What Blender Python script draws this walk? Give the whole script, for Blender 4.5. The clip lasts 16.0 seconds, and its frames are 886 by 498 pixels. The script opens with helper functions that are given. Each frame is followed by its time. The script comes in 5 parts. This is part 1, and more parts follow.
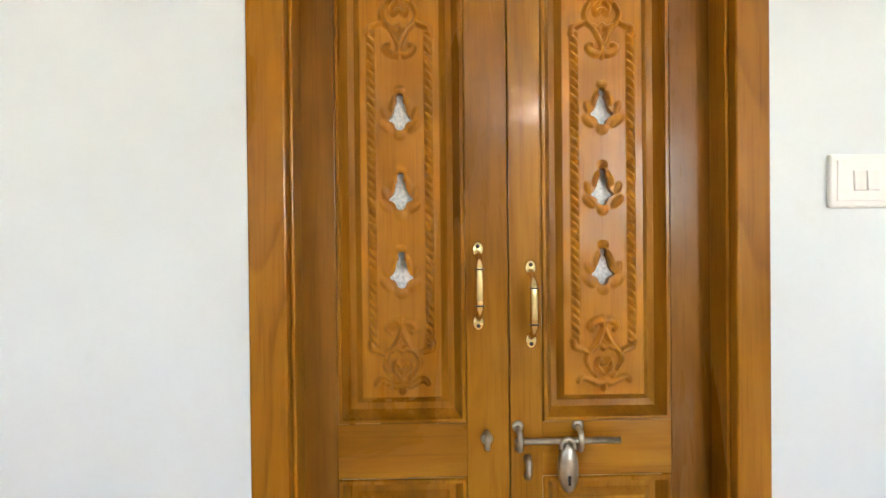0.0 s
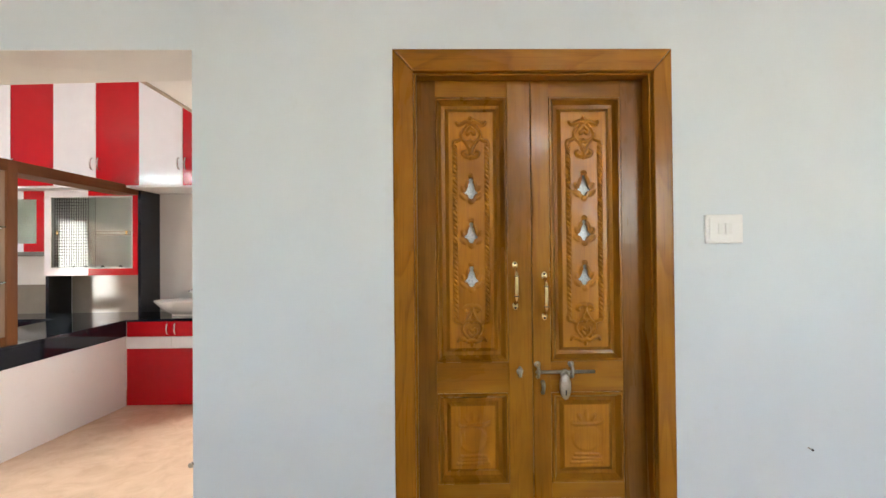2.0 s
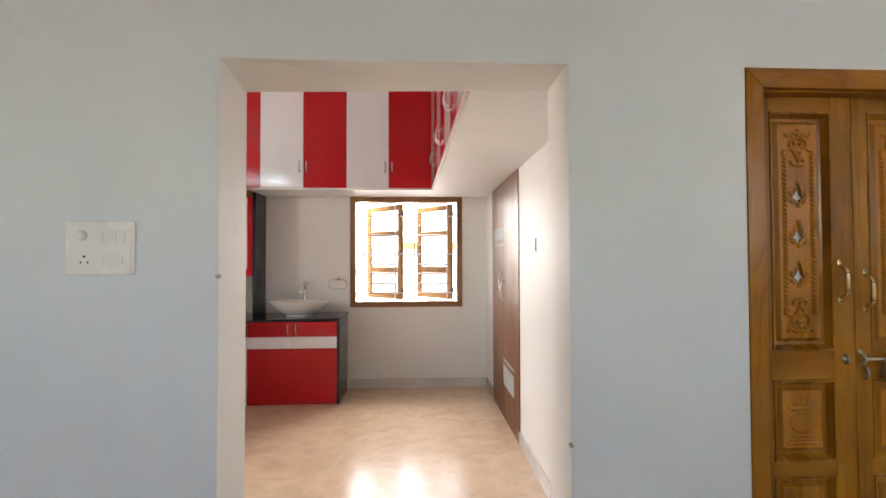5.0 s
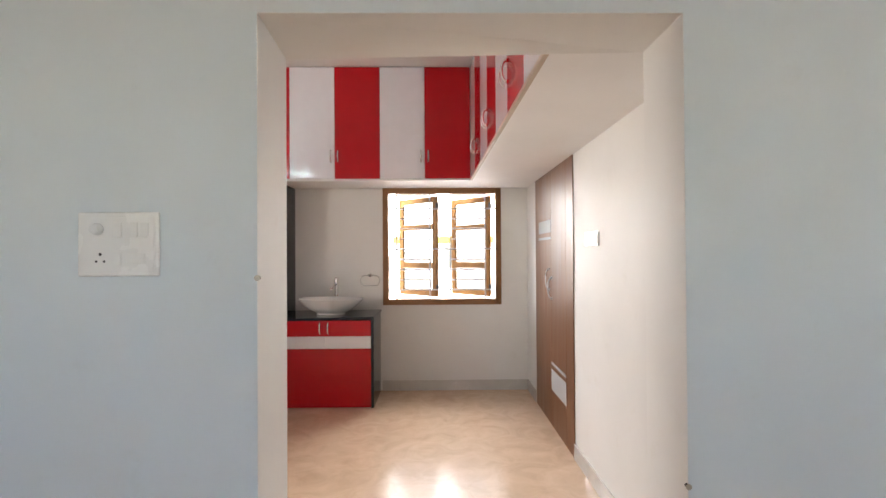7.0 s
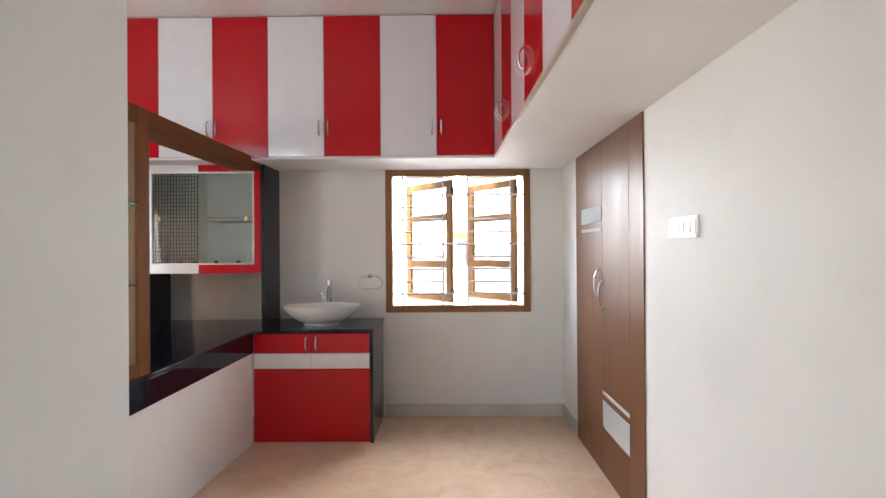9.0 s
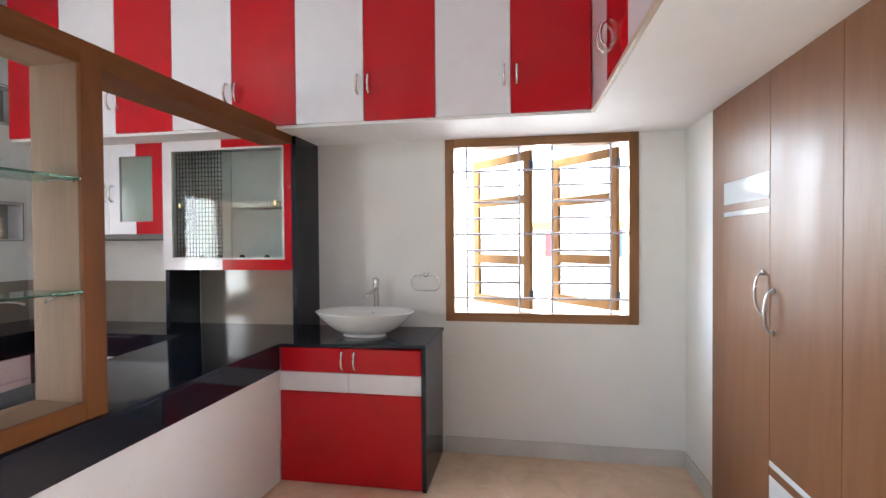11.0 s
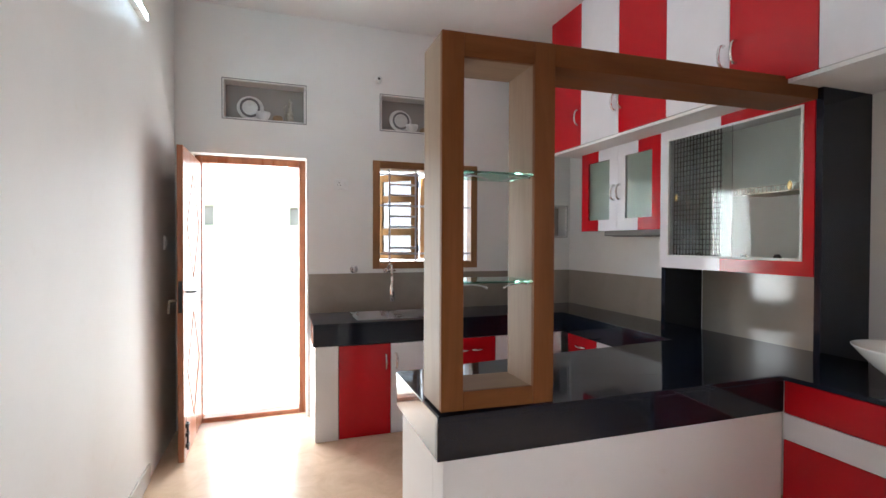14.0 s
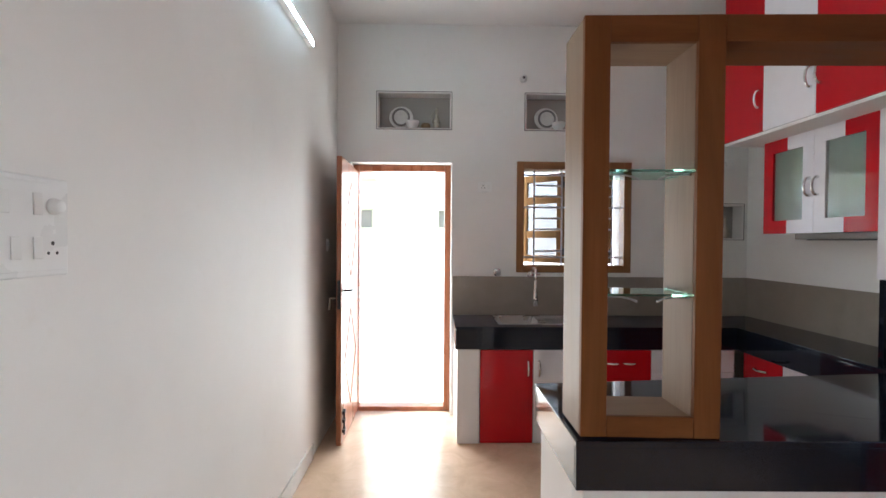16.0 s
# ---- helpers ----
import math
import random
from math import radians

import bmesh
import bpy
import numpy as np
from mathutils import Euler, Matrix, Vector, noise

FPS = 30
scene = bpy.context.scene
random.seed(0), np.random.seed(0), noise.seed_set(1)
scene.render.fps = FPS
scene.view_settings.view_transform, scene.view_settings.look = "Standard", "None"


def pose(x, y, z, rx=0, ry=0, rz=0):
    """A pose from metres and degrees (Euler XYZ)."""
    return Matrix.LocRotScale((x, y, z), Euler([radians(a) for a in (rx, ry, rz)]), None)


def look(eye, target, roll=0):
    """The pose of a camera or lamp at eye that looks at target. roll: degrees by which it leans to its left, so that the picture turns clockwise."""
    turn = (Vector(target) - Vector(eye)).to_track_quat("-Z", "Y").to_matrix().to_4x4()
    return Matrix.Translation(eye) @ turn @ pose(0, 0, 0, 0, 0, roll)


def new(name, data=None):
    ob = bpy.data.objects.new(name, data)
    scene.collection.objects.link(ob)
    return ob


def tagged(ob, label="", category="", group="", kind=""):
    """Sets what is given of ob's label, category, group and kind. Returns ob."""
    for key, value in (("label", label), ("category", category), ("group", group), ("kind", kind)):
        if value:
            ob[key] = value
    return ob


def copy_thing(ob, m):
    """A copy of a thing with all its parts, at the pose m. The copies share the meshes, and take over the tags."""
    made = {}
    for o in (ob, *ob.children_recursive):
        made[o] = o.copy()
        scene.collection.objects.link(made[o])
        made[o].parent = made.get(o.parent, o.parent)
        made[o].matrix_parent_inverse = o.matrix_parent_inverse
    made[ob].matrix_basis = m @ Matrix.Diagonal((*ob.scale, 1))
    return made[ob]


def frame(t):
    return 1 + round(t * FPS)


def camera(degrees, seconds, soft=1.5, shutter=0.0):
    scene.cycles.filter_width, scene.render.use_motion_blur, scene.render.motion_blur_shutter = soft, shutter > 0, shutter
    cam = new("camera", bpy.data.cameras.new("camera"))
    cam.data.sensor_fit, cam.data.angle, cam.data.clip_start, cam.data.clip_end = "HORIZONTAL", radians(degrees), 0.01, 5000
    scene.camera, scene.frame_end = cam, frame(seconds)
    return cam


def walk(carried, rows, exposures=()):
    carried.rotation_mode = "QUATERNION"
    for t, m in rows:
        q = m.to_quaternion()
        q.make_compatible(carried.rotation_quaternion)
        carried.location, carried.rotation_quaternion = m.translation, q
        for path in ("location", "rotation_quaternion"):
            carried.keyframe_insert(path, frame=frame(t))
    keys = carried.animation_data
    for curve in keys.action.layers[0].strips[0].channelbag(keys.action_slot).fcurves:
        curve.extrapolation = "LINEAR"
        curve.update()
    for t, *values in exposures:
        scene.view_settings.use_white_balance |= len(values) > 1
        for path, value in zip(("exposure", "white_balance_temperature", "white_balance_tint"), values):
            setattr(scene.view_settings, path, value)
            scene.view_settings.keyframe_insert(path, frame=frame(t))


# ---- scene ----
cam = camera(85.9, 16.0)
PATH = [
    (0, (-0.215, 0.043, 1.409), (-0.179, 2.043, 1.395), -0.6),
    (0.5, (-0.271, -0.185, 1.405), (-0.236, 1.815, 1.438), -0.6),
    (1, (-0.316, -0.385, 1.437), (-0.259, 1.614, 1.436), -0.7),
    (1.5, (-0.32, -0.569, 1.426), (-0.296, 1.431, 1.441), -0.6),
    (2, (-0.406, -0.682, 1.442), (-0.373, 1.317, 1.463), -0.5),
    (2.5, (-0.573, -0.742, 1.45), (-0.524, 1.257, 1.482), -0.3),
    (3, (-0.758, -0.771, 1.446), (-0.689, 1.227, 1.483), -0.3),
    (3.5, (-1.022, -0.778, 1.439), (-0.93, 1.22, 1.481), -0.3),
    (4, (-1.304, -0.794, 1.441), (-1.193, 1.202, 1.482), -0.3),
    (4.5, (-1.537, -0.795, 1.434), (-1.421, 1.201, 1.473), -0.3),
    (5, (-1.745, -0.779, 1.42), (-1.634, 1.217, 1.464), -0.2),
    (7.5, (-1.923, -0.294, 1.432), (-1.916, 1.706, 1.446), -0.4),
    (8, (-1.935, -0.073, 1.421), (-1.94, 1.927, 1.433), -0.4),
    (10.5, (-1.946, 1.168, 1.438), (-2.1, 3.162, 1.419), -0.4),
    (11, (-1.944, 1.347, 1.433), (-2.286, 3.318, 1.402), -0.4),
    (11.5, (-1.963, 1.516, 1.431), (-2.561, 3.424, 1.401), -0.3),
    (12, (-1.975, 1.63, 1.42), (-2.875, 3.416, 1.391), -0.2),
    (12.5, (-1.916, 1.743, 1.393), (-3.163, 3.306, 1.378), -0.1),
    (13, (-1.915, 1.794, 1.403), (-3.445, 3.082, 1.379), 0.0),
    (13.5, (-1.925, 1.863, 1.406), (-3.677, 2.827, 1.379), 0.2),
    (14, (-1.913, 1.885, 1.411), (-3.805, 2.533, 1.382), 0.2),
    (14.5, (-1.889, 1.904, 1.427), (-3.85, 2.295, 1.395), 0.3),
    (15, (-1.875, 1.947, 1.439), (-3.864, 2.158, 1.407), 0.4),
    (15.5, (-1.865, 1.967, 1.437), (-3.862, 2.067, 1.404), 0.4),
    (16, (-1.982, 1.947, 1.432), (-3.982, 1.984, 1.401), 0.4),
]
walk(cam, [(t, look(eye, target, roll)) for t, eye, target, roll in PATH],
     [(0, 5.38, 7500, 14), (0.6, 4.93, 7300, 13), (1.5, 4.9, 7300, 13), (2.5, 4.83, 7200, 13), (3.5, 4.55, 7250, 14), (5, 4.38, 7400, 15), (8, 4.3, 6950, 14), (10.5, 4.42, 6300, 9), (11.5, 4.74, 6300, 9), (12.5, 4.47, 6300, 9), (13.2, 4.38, 6320, 9), (14, 4.2, 6350, 9), (15, 4.0, 6350, 9), (16, 3.95, 6350, 9)])


# ---- world, sun, exposure ----
world = bpy.data.worlds.new("sky")
scene.world = world
world.use_nodes = True
_bg = world.node_tree.nodes["Background"]
_sky = world.node_tree.nodes.new("ShaderNodeTexSky")
_sky.sky_type = "NISHITA"
_sky.sun_disc = False
SUN_EL, SUN_AZ = 60.0, 168.0          # azimuth clockwise from +y
_sky.sun_elevation, _sky.sun_rotation = radians(SUN_EL), radians(SUN_AZ)
world.node_tree.links.new(_sky.outputs["Color"], _bg.inputs["Color"])
_bg.inputs["Strength"].default_value = 0.11
_sd = Vector((math.sin(radians(SUN_AZ)) * math.cos(radians(SUN_EL)), math.cos(radians(SUN_AZ)) * math.cos(radians(SUN_EL)), math.sin(radians(SUN_EL))))
sun = new("sun", bpy.data.lights.new("sun", "SUN"))
sun.data.energy, sun.data.angle, sun.data.color = 3.0, radians(0.5), (1.0, 0.95, 0.88)
sun.matrix_world = look(_sd * 30, (0, 0, 0))


def daylight_fill(name, eye, target, w, h, watts, colour=(0.93, 0.96, 1.0)):
    """An added area lamp that boosts the daylight through an opening."""
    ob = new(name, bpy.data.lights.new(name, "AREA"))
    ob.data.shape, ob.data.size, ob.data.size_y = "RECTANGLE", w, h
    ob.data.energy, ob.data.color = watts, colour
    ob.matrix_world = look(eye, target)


# Fill lamps added in the unseen hall windows.
daylight_fill("skylight_hall_window_east", (1.9, -3.12, 2.0), (1.5, 0.9, 1.5), 0.8, 0.9, 0.42)
daylight_fill("skylight_hall_window_west", (-3.1, -3.12, 2.0), (-2.6, 0.9, 1.5), 0.8, 0.9, 0.18)

# Fill added for the kitchen: one lamp beyond the window, one in the doorway.
daylight_fill("skylight_kitchen_window", (-1.86, 6.3, 2.5), (-2.0, 3.2, 1.0), 2.4, 2.4, 33.0)
daylight_fill("skylight_back_door", (-6.08, 1.675, 1.05), (-4.0, 2.55, 1.25), 0.66, 1.9, 1.95, (0.98, 1.0, 0.97))


# ---- materials ----
def mat(name, rough=0.5, metal=0.0, spec=0.5, coat=0.0):
    m = bpy.data.materials.new(name)
    m.use_nodes = True
    n, l = m.node_tree.nodes, m.node_tree.links
    b = n["Principled BSDF"]
    b.inputs["Roughness"].default_value = rough
    b.inputs["Metallic"].default_value = metal
    b.inputs["Specular IOR Level"].default_value = spec
    b.inputs["Coat Weight"].default_value = coat
    b.inputs["Coat Roughness"].default_value = 0.06
    return m, n, l, b


def coords(n, l, scale=(1, 1, 1), rot=(0, 0, 0)):
    tc, mp = n.new("ShaderNodeTexCoord"), n.new("ShaderNodeMapping")
    mp.inputs["Scale"].default_value = scale
    mp.inputs["Rotation"].default_value = rot
    l.new(tc.outputs["Object"], mp.inputs["Vector"])
    return mp.outputs["Vector"]


def noise_tex(n, l, vec, scale, detail=4.0, rough=0.55, distort=0.0):
    t = n.new("ShaderNodeTexNoise")
    t.inputs["Scale"].default_value, t.inputs["Detail"].default_value = scale, detail
    t.inputs["Roughness"].default_value, t.inputs["Distortion"].default_value = rough, distort
    l.new(vec, t.inputs["Vector"])
    return t.outputs["Fac"]


def ramp(n, l, fac, stops):
    r = n.new("ShaderNodeValToRGB")
    e = r.color_ramp.elements
    while len(e) < len(stops):
        e.new(0.5)
    for k, (p, c) in zip(e, stops):
        k.position, k.color = p, (*c, 1)
    l.new(fac, r.inputs["Fac"])
    return r.outputs["Color"]


def mix(n, l, fac, a, b, kind="MIX"):
    x = n.new("ShaderNodeMix")
    x.data_type, x.blend_type = "RGBA", kind
    for key, v in (("Factor", fac), ("A", a), ("B", b)):
        s = [i for i in x.inputs if i.name == key and (key == "Factor" and i.type == "VALUE" or key != "Factor" and i.type == "RGBA")][0]
        if isinstance(v, (int, float)):
            s.default_value = v
        elif isinstance(v, tuple):
            s.default_value = (*v, 1)
        else:
            l.new(v, s)
    return [o for o in x.outputs if o.type == "RGBA"][0]


def bump(n, l, b, height, strength, dist=0.002):
    u = n.new("ShaderNodeBump")
    u.inputs["Strength"].default_value, u.inputs["Distance"].default_value = strength, dist
    l.new(height, u.inputs["Height"])
    l.new(u.outputs["Normal"], b.inputs["Normal"])


def rough_var(n, l, b, fac, lo, hi):
    r = n.new("ShaderNodeMapRange")
    r.inputs["From Min"].default_value, r.inputs["From Max"].default_value = 0.3, 0.7
    r.inputs["To Min"].default_value, r.inputs["To Max"].default_value = lo, hi
    l.new(fac, r.inputs["Value"])
    l.new(r.outputs["Result"], b.inputs["Roughness"])


def plaster(name, c, rough=0.6, amount=0.05, relief=0.25):
    m, n, l, b = mat(name, rough, spec=0.35)
    v = coords(n, l)
    big = noise_tex(n, l, v, 1.1, 5)
    fine = noise_tex(n, l, v, 55.0, 4)
    lo, hi = tuple(k * (1 - amount) for k in c), tuple(min(1, k * (1 + amount)) for k in c)
    col = ramp(n, l, big, [(0.3, lo), (0.7, hi)])
    dirt = ramp(n, l, noise_tex(n, l, v, 7.0, 6, 0.7), [(0.60, (1, 1, 1)), (0.82, (0.94, 0.93, 0.90))])
    l.new(mix(n, l, 1.0, col, dirt, "MULTIPLY"), b.inputs["Base Color"])
    bump(n, l, b, fine, relief, 0.0015)
    rough_var(n, l, b, big, rough - 0.08, rough + 0.1)
    return m


def timber(name, dark, mid, light, axis="z", rough=0.3, coat=0.3, fine=1.0, figure=None, spec=0.4, lines=None, gloss=0.06, cloud=0.0):
    """Wood with the grain along one axis."""
    m, n, l, b = mat(name, rough, spec=spec, coat=coat)
    b.inputs["Coat Roughness"].default_value = gloss
    k = {"x": (0.10, 1, 1), "y": (1, 0.10, 1), "z": (1, 1, 0.10)}[axis]
    v = coords(n, l, k)
    broad = noise_tex(n, l, v, 5.0 * fine, 5, 0.6, 1.6)
    w = n.new("ShaderNodeTexWave")
    w.wave_type, w.bands_direction = "BANDS", "DIAGONAL"
    w.inputs["Scale"].default_value, w.inputs["Distortion"].default_value = 3.2 * fine, 7.0
    w.inputs["Detail"].default_value, w.inputs["Detail Scale"].default_value = 4.0, 1.4
    l.new(v, w.inputs["Vector"])
    k2 = tuple(q if q < 1 else 1 for q in k)
    pores = noise_tex(n, l, coords(n, l, tuple(q * (0.35 if q < 1 else 1) for q in k2)), 170.0, 3, 0.6)
    c1 = ramp(n, l, broad, [(0.25, dark), (0.5, mid), (0.78, light)])
    c2 = ramp(n, l, w.outputs["Fac"], [(0.0, (0.80, 0.76, 0.70)), (0.6, (1, 1, 1)), (1.0, (1.0, 1.0, 1.0))])
    if lines:
        ring = noise_tex(n, l, coords(n, l, tuple(q * (2.2 if q < 1 else 1) for q in k)), 3.4, 2, 0.4, 0.5)
        frac, tall = n.new("ShaderNodeMath"), n.new("ShaderNodeMath")
        tall.operation, tall.inputs[1].default_value = "MULTIPLY", lines
        frac.operation = "FRACT"
        l.new(ring, tall.inputs[0])
        l.new(tall.outputs[0], frac.inputs[0])
        c2 = ramp(n, l, frac.outputs[0], [(0.0, (1.0, 1.0, 1.0)), (0.68, (0.95, 0.92, 0.88)), (0.93, (0.70, 0.63, 0.55)), (1.0, (1, 1, 1))])
    c3 = ramp(n, l, pores, [(0.32, (0.72, 0.66, 0.6)), (0.5, (1, 1, 1))])
    oi = n.new("ShaderNodeObjectInfo")
    tone = ramp(n, l, oi.outputs["Random"], [(0.0, (0.90, 0.88, 0.86)), (1.0, (1, 1, 1))])
    c = mix(n, l, (0.7 if fine < 1.2 else 0.25) if figure is None else figure, c1, c2, "MULTIPLY")
    c = mix(n, l, 0.6 if fine < 1.2 else 0.25, c, c3, "MULTIPLY")
    c = mix(n, l, 1.0, c, tone, "MULTIPLY")
    if cloud:
        blot = ramp(n, l, noise_tex(n, l, coords(n, l, tuple(q if q == 1 else 0.45 for q in k)), 9.0, 3, 0.5, 0.6), [(0.28, (1 - cloud,) * 3), (0.5, (1, 1, 1)), (0.75, (1 + 0.6 * cloud, 1 + 0.7 * cloud, 1 + 0.5 * cloud))])
        c = mix(n, l, 1.0, c, blot, "MULTIPLY")
    l.new(c, b.inputs["Base Color"])
    bump(n, l, b, pores, 0.12, 0.0006)
    rough_var(n, l, b, broad, rough - 0.06, rough + 0.1)
    return m


def plain(name, c, rough, metal=0.0, spec=0.5, coat=0.0, amount=0.04, scale=9.0, relief=0.02):
    m, n, l, b = mat(name, rough, metal, spec, coat)
    v = coords(n, l)
    f = noise_tex(n, l, v, scale, 4)
    l.new(ramp(n, l, f, [(0.3, tuple(k * (1 - amount) for k in c)), (0.7, tuple(min(1, k * (1 + amount)) for k in c))]), b.inputs["Base Color"])
    rough_var(n, l, b, noise_tex(n, l, v, scale * 0.6, 5, 0.6), rough * 0.8, rough * 1.25)
    if relief:
        bump(n, l, b, noise_tex(n, l, v, 30.0, 2), relief, 0.002)
    return m


def glassy(name, c=(1, 1, 1), rough=0.0, ior=1.45):
    m, n, l, b = mat(name, rough)
    b.inputs["Base Color"].default_value = (*c, 1)
    b.inputs["Transmission Weight"].default_value = 1.0
    b.inputs["IOR"].default_value = ior
    return m


def granite_mat():
    m, n, l, b = mat("black_granite", 0.06, spec=0.42)
    v = coords(n, l)
    sp = noise_tex(n, l, v, 420.0, 3, 0.7)
    c = ramp(n, l, sp, [(0.45, (0.006, 0.008, 0.016)), (0.66, (0.011, 0.015, 0.027)), (0.78, (0.05, 0.052, 0.06))])
    l.new(c, b.inputs["Base Color"])
    rough_var(n, l, b, noise_tex(n, l, v, 6.0, 5, 0.65), 0.035, 0.09)
    return m


def floor_mat():
    m, n, l, b = mat("beige_marble_floor", 0.21, spec=0.27)
    v = coords(n, l)
    cl = noise_tex(n, l, v, 1.6, 2, 0.4, 0.5)
    vein = noise_tex(n, l, v, 5.0, 6, 0.6, 1.1)
    c1 = ramp(n, l, cl, [(0.2, (0.655, 0.478, 0.340)), (0.5, (0.695, 0.513, 0.370)), (0.8, (0.735, 0.553, 0.405))])
    c2 = ramp(n, l, vein, [(0.25, (0.84, 0.81, 0.77)), (0.5, (0.98, 0.97, 0.955)), (0.75, (1.08, 1.10, 1.12))])
    l.new(mix(n, l, 1.0, c1, c2, "MULTIPLY"), b.inputs["Base Color"])
    bump(n, l, b, noise_tex(n, l, v, 3.5, 3), 0.03, 0.004)
    return m


def tile_mat(name, c, rough=0.12):
    m, n, l, b = mat(name, rough)
    v = coords(n, l)
    cl = noise_tex(n, l, v, 3.0, 6, 0.6, 0.8)
    vein = noise_tex(n, l, coords(n, l, (1, 1, 1), (0.5, 0.4, 0.7)), 2.2, 9, 0.75, 3.0)
    c1 = ramp(n, l, cl, [(0.3, tuple(k * 0.9 for k in c)), (0.7, tuple(k * 1.08 for k in c))])
    c2 = ramp(n, l, vein, [(0.488, (1, 1, 1)), (0.5, (1.0, 0.98, 0.94)), (0.512, (1, 1, 1))])
    l.new(mix(n, l, 1.0, c1, c2, "MULTIPLY"), b.inputs["Base Color"])
    rough_var(n, l, b, cl, rough * 0.8, rough * 1.4)
    return m


def lit(name, c, strength):
    m, n, l, b = mat(name, 0.4)
    b.inputs["Base Color"].default_value = (*c, 1)
    b.inputs["Emission Color"].default_value = (*c, 1)
    b.inputs["Emission Strength"].default_value = strength
    return m


HALL = plaster("hall_wall_paint", (0.637, 0.709, 0.743))
KITCHEN = plaster("kitchen_wall_paint", (0.785, 0.780, 0.758))
CEILING = plaster("ceiling_paint", (0.82, 0.81, 0.80))
OUTWALL = plaster("outdoor_wall_paint", (0.80, 0.80, 0.78), 0.8)
TEAK = {a: timber("teak_" + a, (0.195, 0.070, 0.0055), (0.295, 0.119, 0.008), (0.445, 0.202, 0.018), a, 0.28, 0.16, figure=0.35, spec=0.18, gloss=0.13, cloud=0.20) for a in "xyz"}
TEAKDK = timber("dark_teak", (0.13, 0.048, 0.006), (0.21, 0.082, 0.008), (0.32, 0.14, 0.018), "z", 0.28, 0.12, figure=0.35, spec=0.2, gloss=0.15, cloud=0.25)
# Carving is lighter than the plain teak: wear and caught light in the colour.
TEAKCUT = timber("carved_teak_lightened", (0.305, 0.112, 0.006), (0.41, 0.162, 0.010), (0.51, 0.223, 0.018), "z", 0.30, 0.14, figure=0.15, spec=0.25, gloss=0.18, cloud=0.22)
TEAKFIG = {a: timber("figured_teak_" + a, (0.225, 0.080, 0.0055), (0.345, 0.139, 0.009), (0.47, 0.207, 0.020), a, 0.28, 0.18, 0.8, 0.70, 0.18, 9.0, 0.13, 0.16) for a in "xz"}
WINWOOD = {a: timber("window_wood_" + a, (0.22, 0.10, 0.035), (0.29, 0.135, 0.05), (0.36, 0.175, 0.07), a, 0.38, 0.12) for a in "xyz"}
VENEER = {a: timber("walnut_laminate_" + a, (0.145, 0.052, 0.016), (0.185, 0.068, 0.022), (0.23, 0.089, 0.031), a, 0.48, 0.0, 1.5, spec=0.12) for a in "xyz"}
PALE = {a: timber("divider_pale_laminate_" + a, (0.25, 0.165, 0.110), (0.295, 0.200, 0.138), (0.34, 0.235, 0.165), a, 0.48, 0.0, 1.5, spec=0.14) for a in "xyz"}
WARD = timber("wardrobe_laminate", (0.170, 0.076, 0.036), (0.20, 0.092, 0.045), (0.235, 0.111, 0.056), "z", 0.36, 0.0, 1.6, spec=0.16)
DOORRED = timber("red_brown_door_wood", (0.30, 0.100, 0.045), (0.40, 0.145, 0.068), (0.48, 0.19, 0.095), "z", 0.3, 0.3)
RED = plain("red_laminate", (0.52, 0.006, 0.013), 0.13, spec=0.35, coat=0.1, amount=0.03, relief=0.012)
WHITE = plain("white_laminate", (0.81, 0.79, 0.83), 0.13, coat=0.15, amount=0.02, relief=0.012)
INLAY = plain("grey_white_inlay", (0.55, 0.57, 0.58), 0.10, amount=0.02, relief=0)
CREAM = plaster("peninsula_wall_paint", (0.80, 0.775, 0.765), 0.5, 0.03, 0.15)
GRANITE = granite_mat()
FLOOR = floor_mat()
SKIRT = tile_mat("grey_marble_skirting", (0.60, 0.58, 0.545), 0.2)
TILE = tile_mat("taupe_backsplash_tile", (0.30, 0.265, 0.225), 0.08)
CHROME = plain("chrome", (0.75, 0.75, 0.76), 0.08, 1.0, amount=0.02, relief=0)
STEEL = plain("brushed_steel", (0.55, 0.55, 0.56), 0.28, 1.0, relief=0)
BRASS = plain("aged_brass", (0.70, 0.53, 0.25), 0.22, 1.0, amount=0.15, scale=40, relief=0.05)
IRON = plain("dull_zinc_steel", (0.42, 0.39, 0.33), 0.38, 1.0, amount=0.2, scale=50, relief=0.05)
DARK = plain("black_plastic", (0.02, 0.02, 0.022), 0.4)
CERAMIC = plain("white_ceramic", (0.80, 0.80, 0.79), 0.08, coat=0.5, amount=0.01, relief=0)
PLASTIC = plain("white_switch_plastic", (0.80, 0.81, 0.80), 0.28, amount=0.02, relief=0)
PLASTIC2 = plain("ivory_switch_plastic", (0.76, 0.77, 0.755), 0.32, amount=0.02, relief=0)
GREEN = glassy("green_edge_glass", (0.38, 0.90, 0.74))
FROST = glassy("frosted_glass", (0.86, 0.94, 0.89), 0.22)
FROST.node_tree.nodes["Principled BSDF"].inputs["Coat Weight"].default_value = 0.8
# Grey tint put in the glass to dim the bright outdoors behind the bars.
DIMPANE = glassy("dimming_rippled_glass", (0.24, 0.245, 0.245), 0.20)
TINT = glassy("smoke_glass", (0.88, 0.93, 0.91), 0.02, 1.3)
DOORPALE = timber("glossy_red_brown_skin", (0.30, 0.115, 0.060), (0.38, 0.155, 0.085), (0.45, 0.19, 0.11), "z", 0.30, 0.2, 0.8, spec=0.35)
PAPER = plain("frosted_light_pane", (0.74, 0.84, 0.90), 0.5, amount=0.28, scale=150)
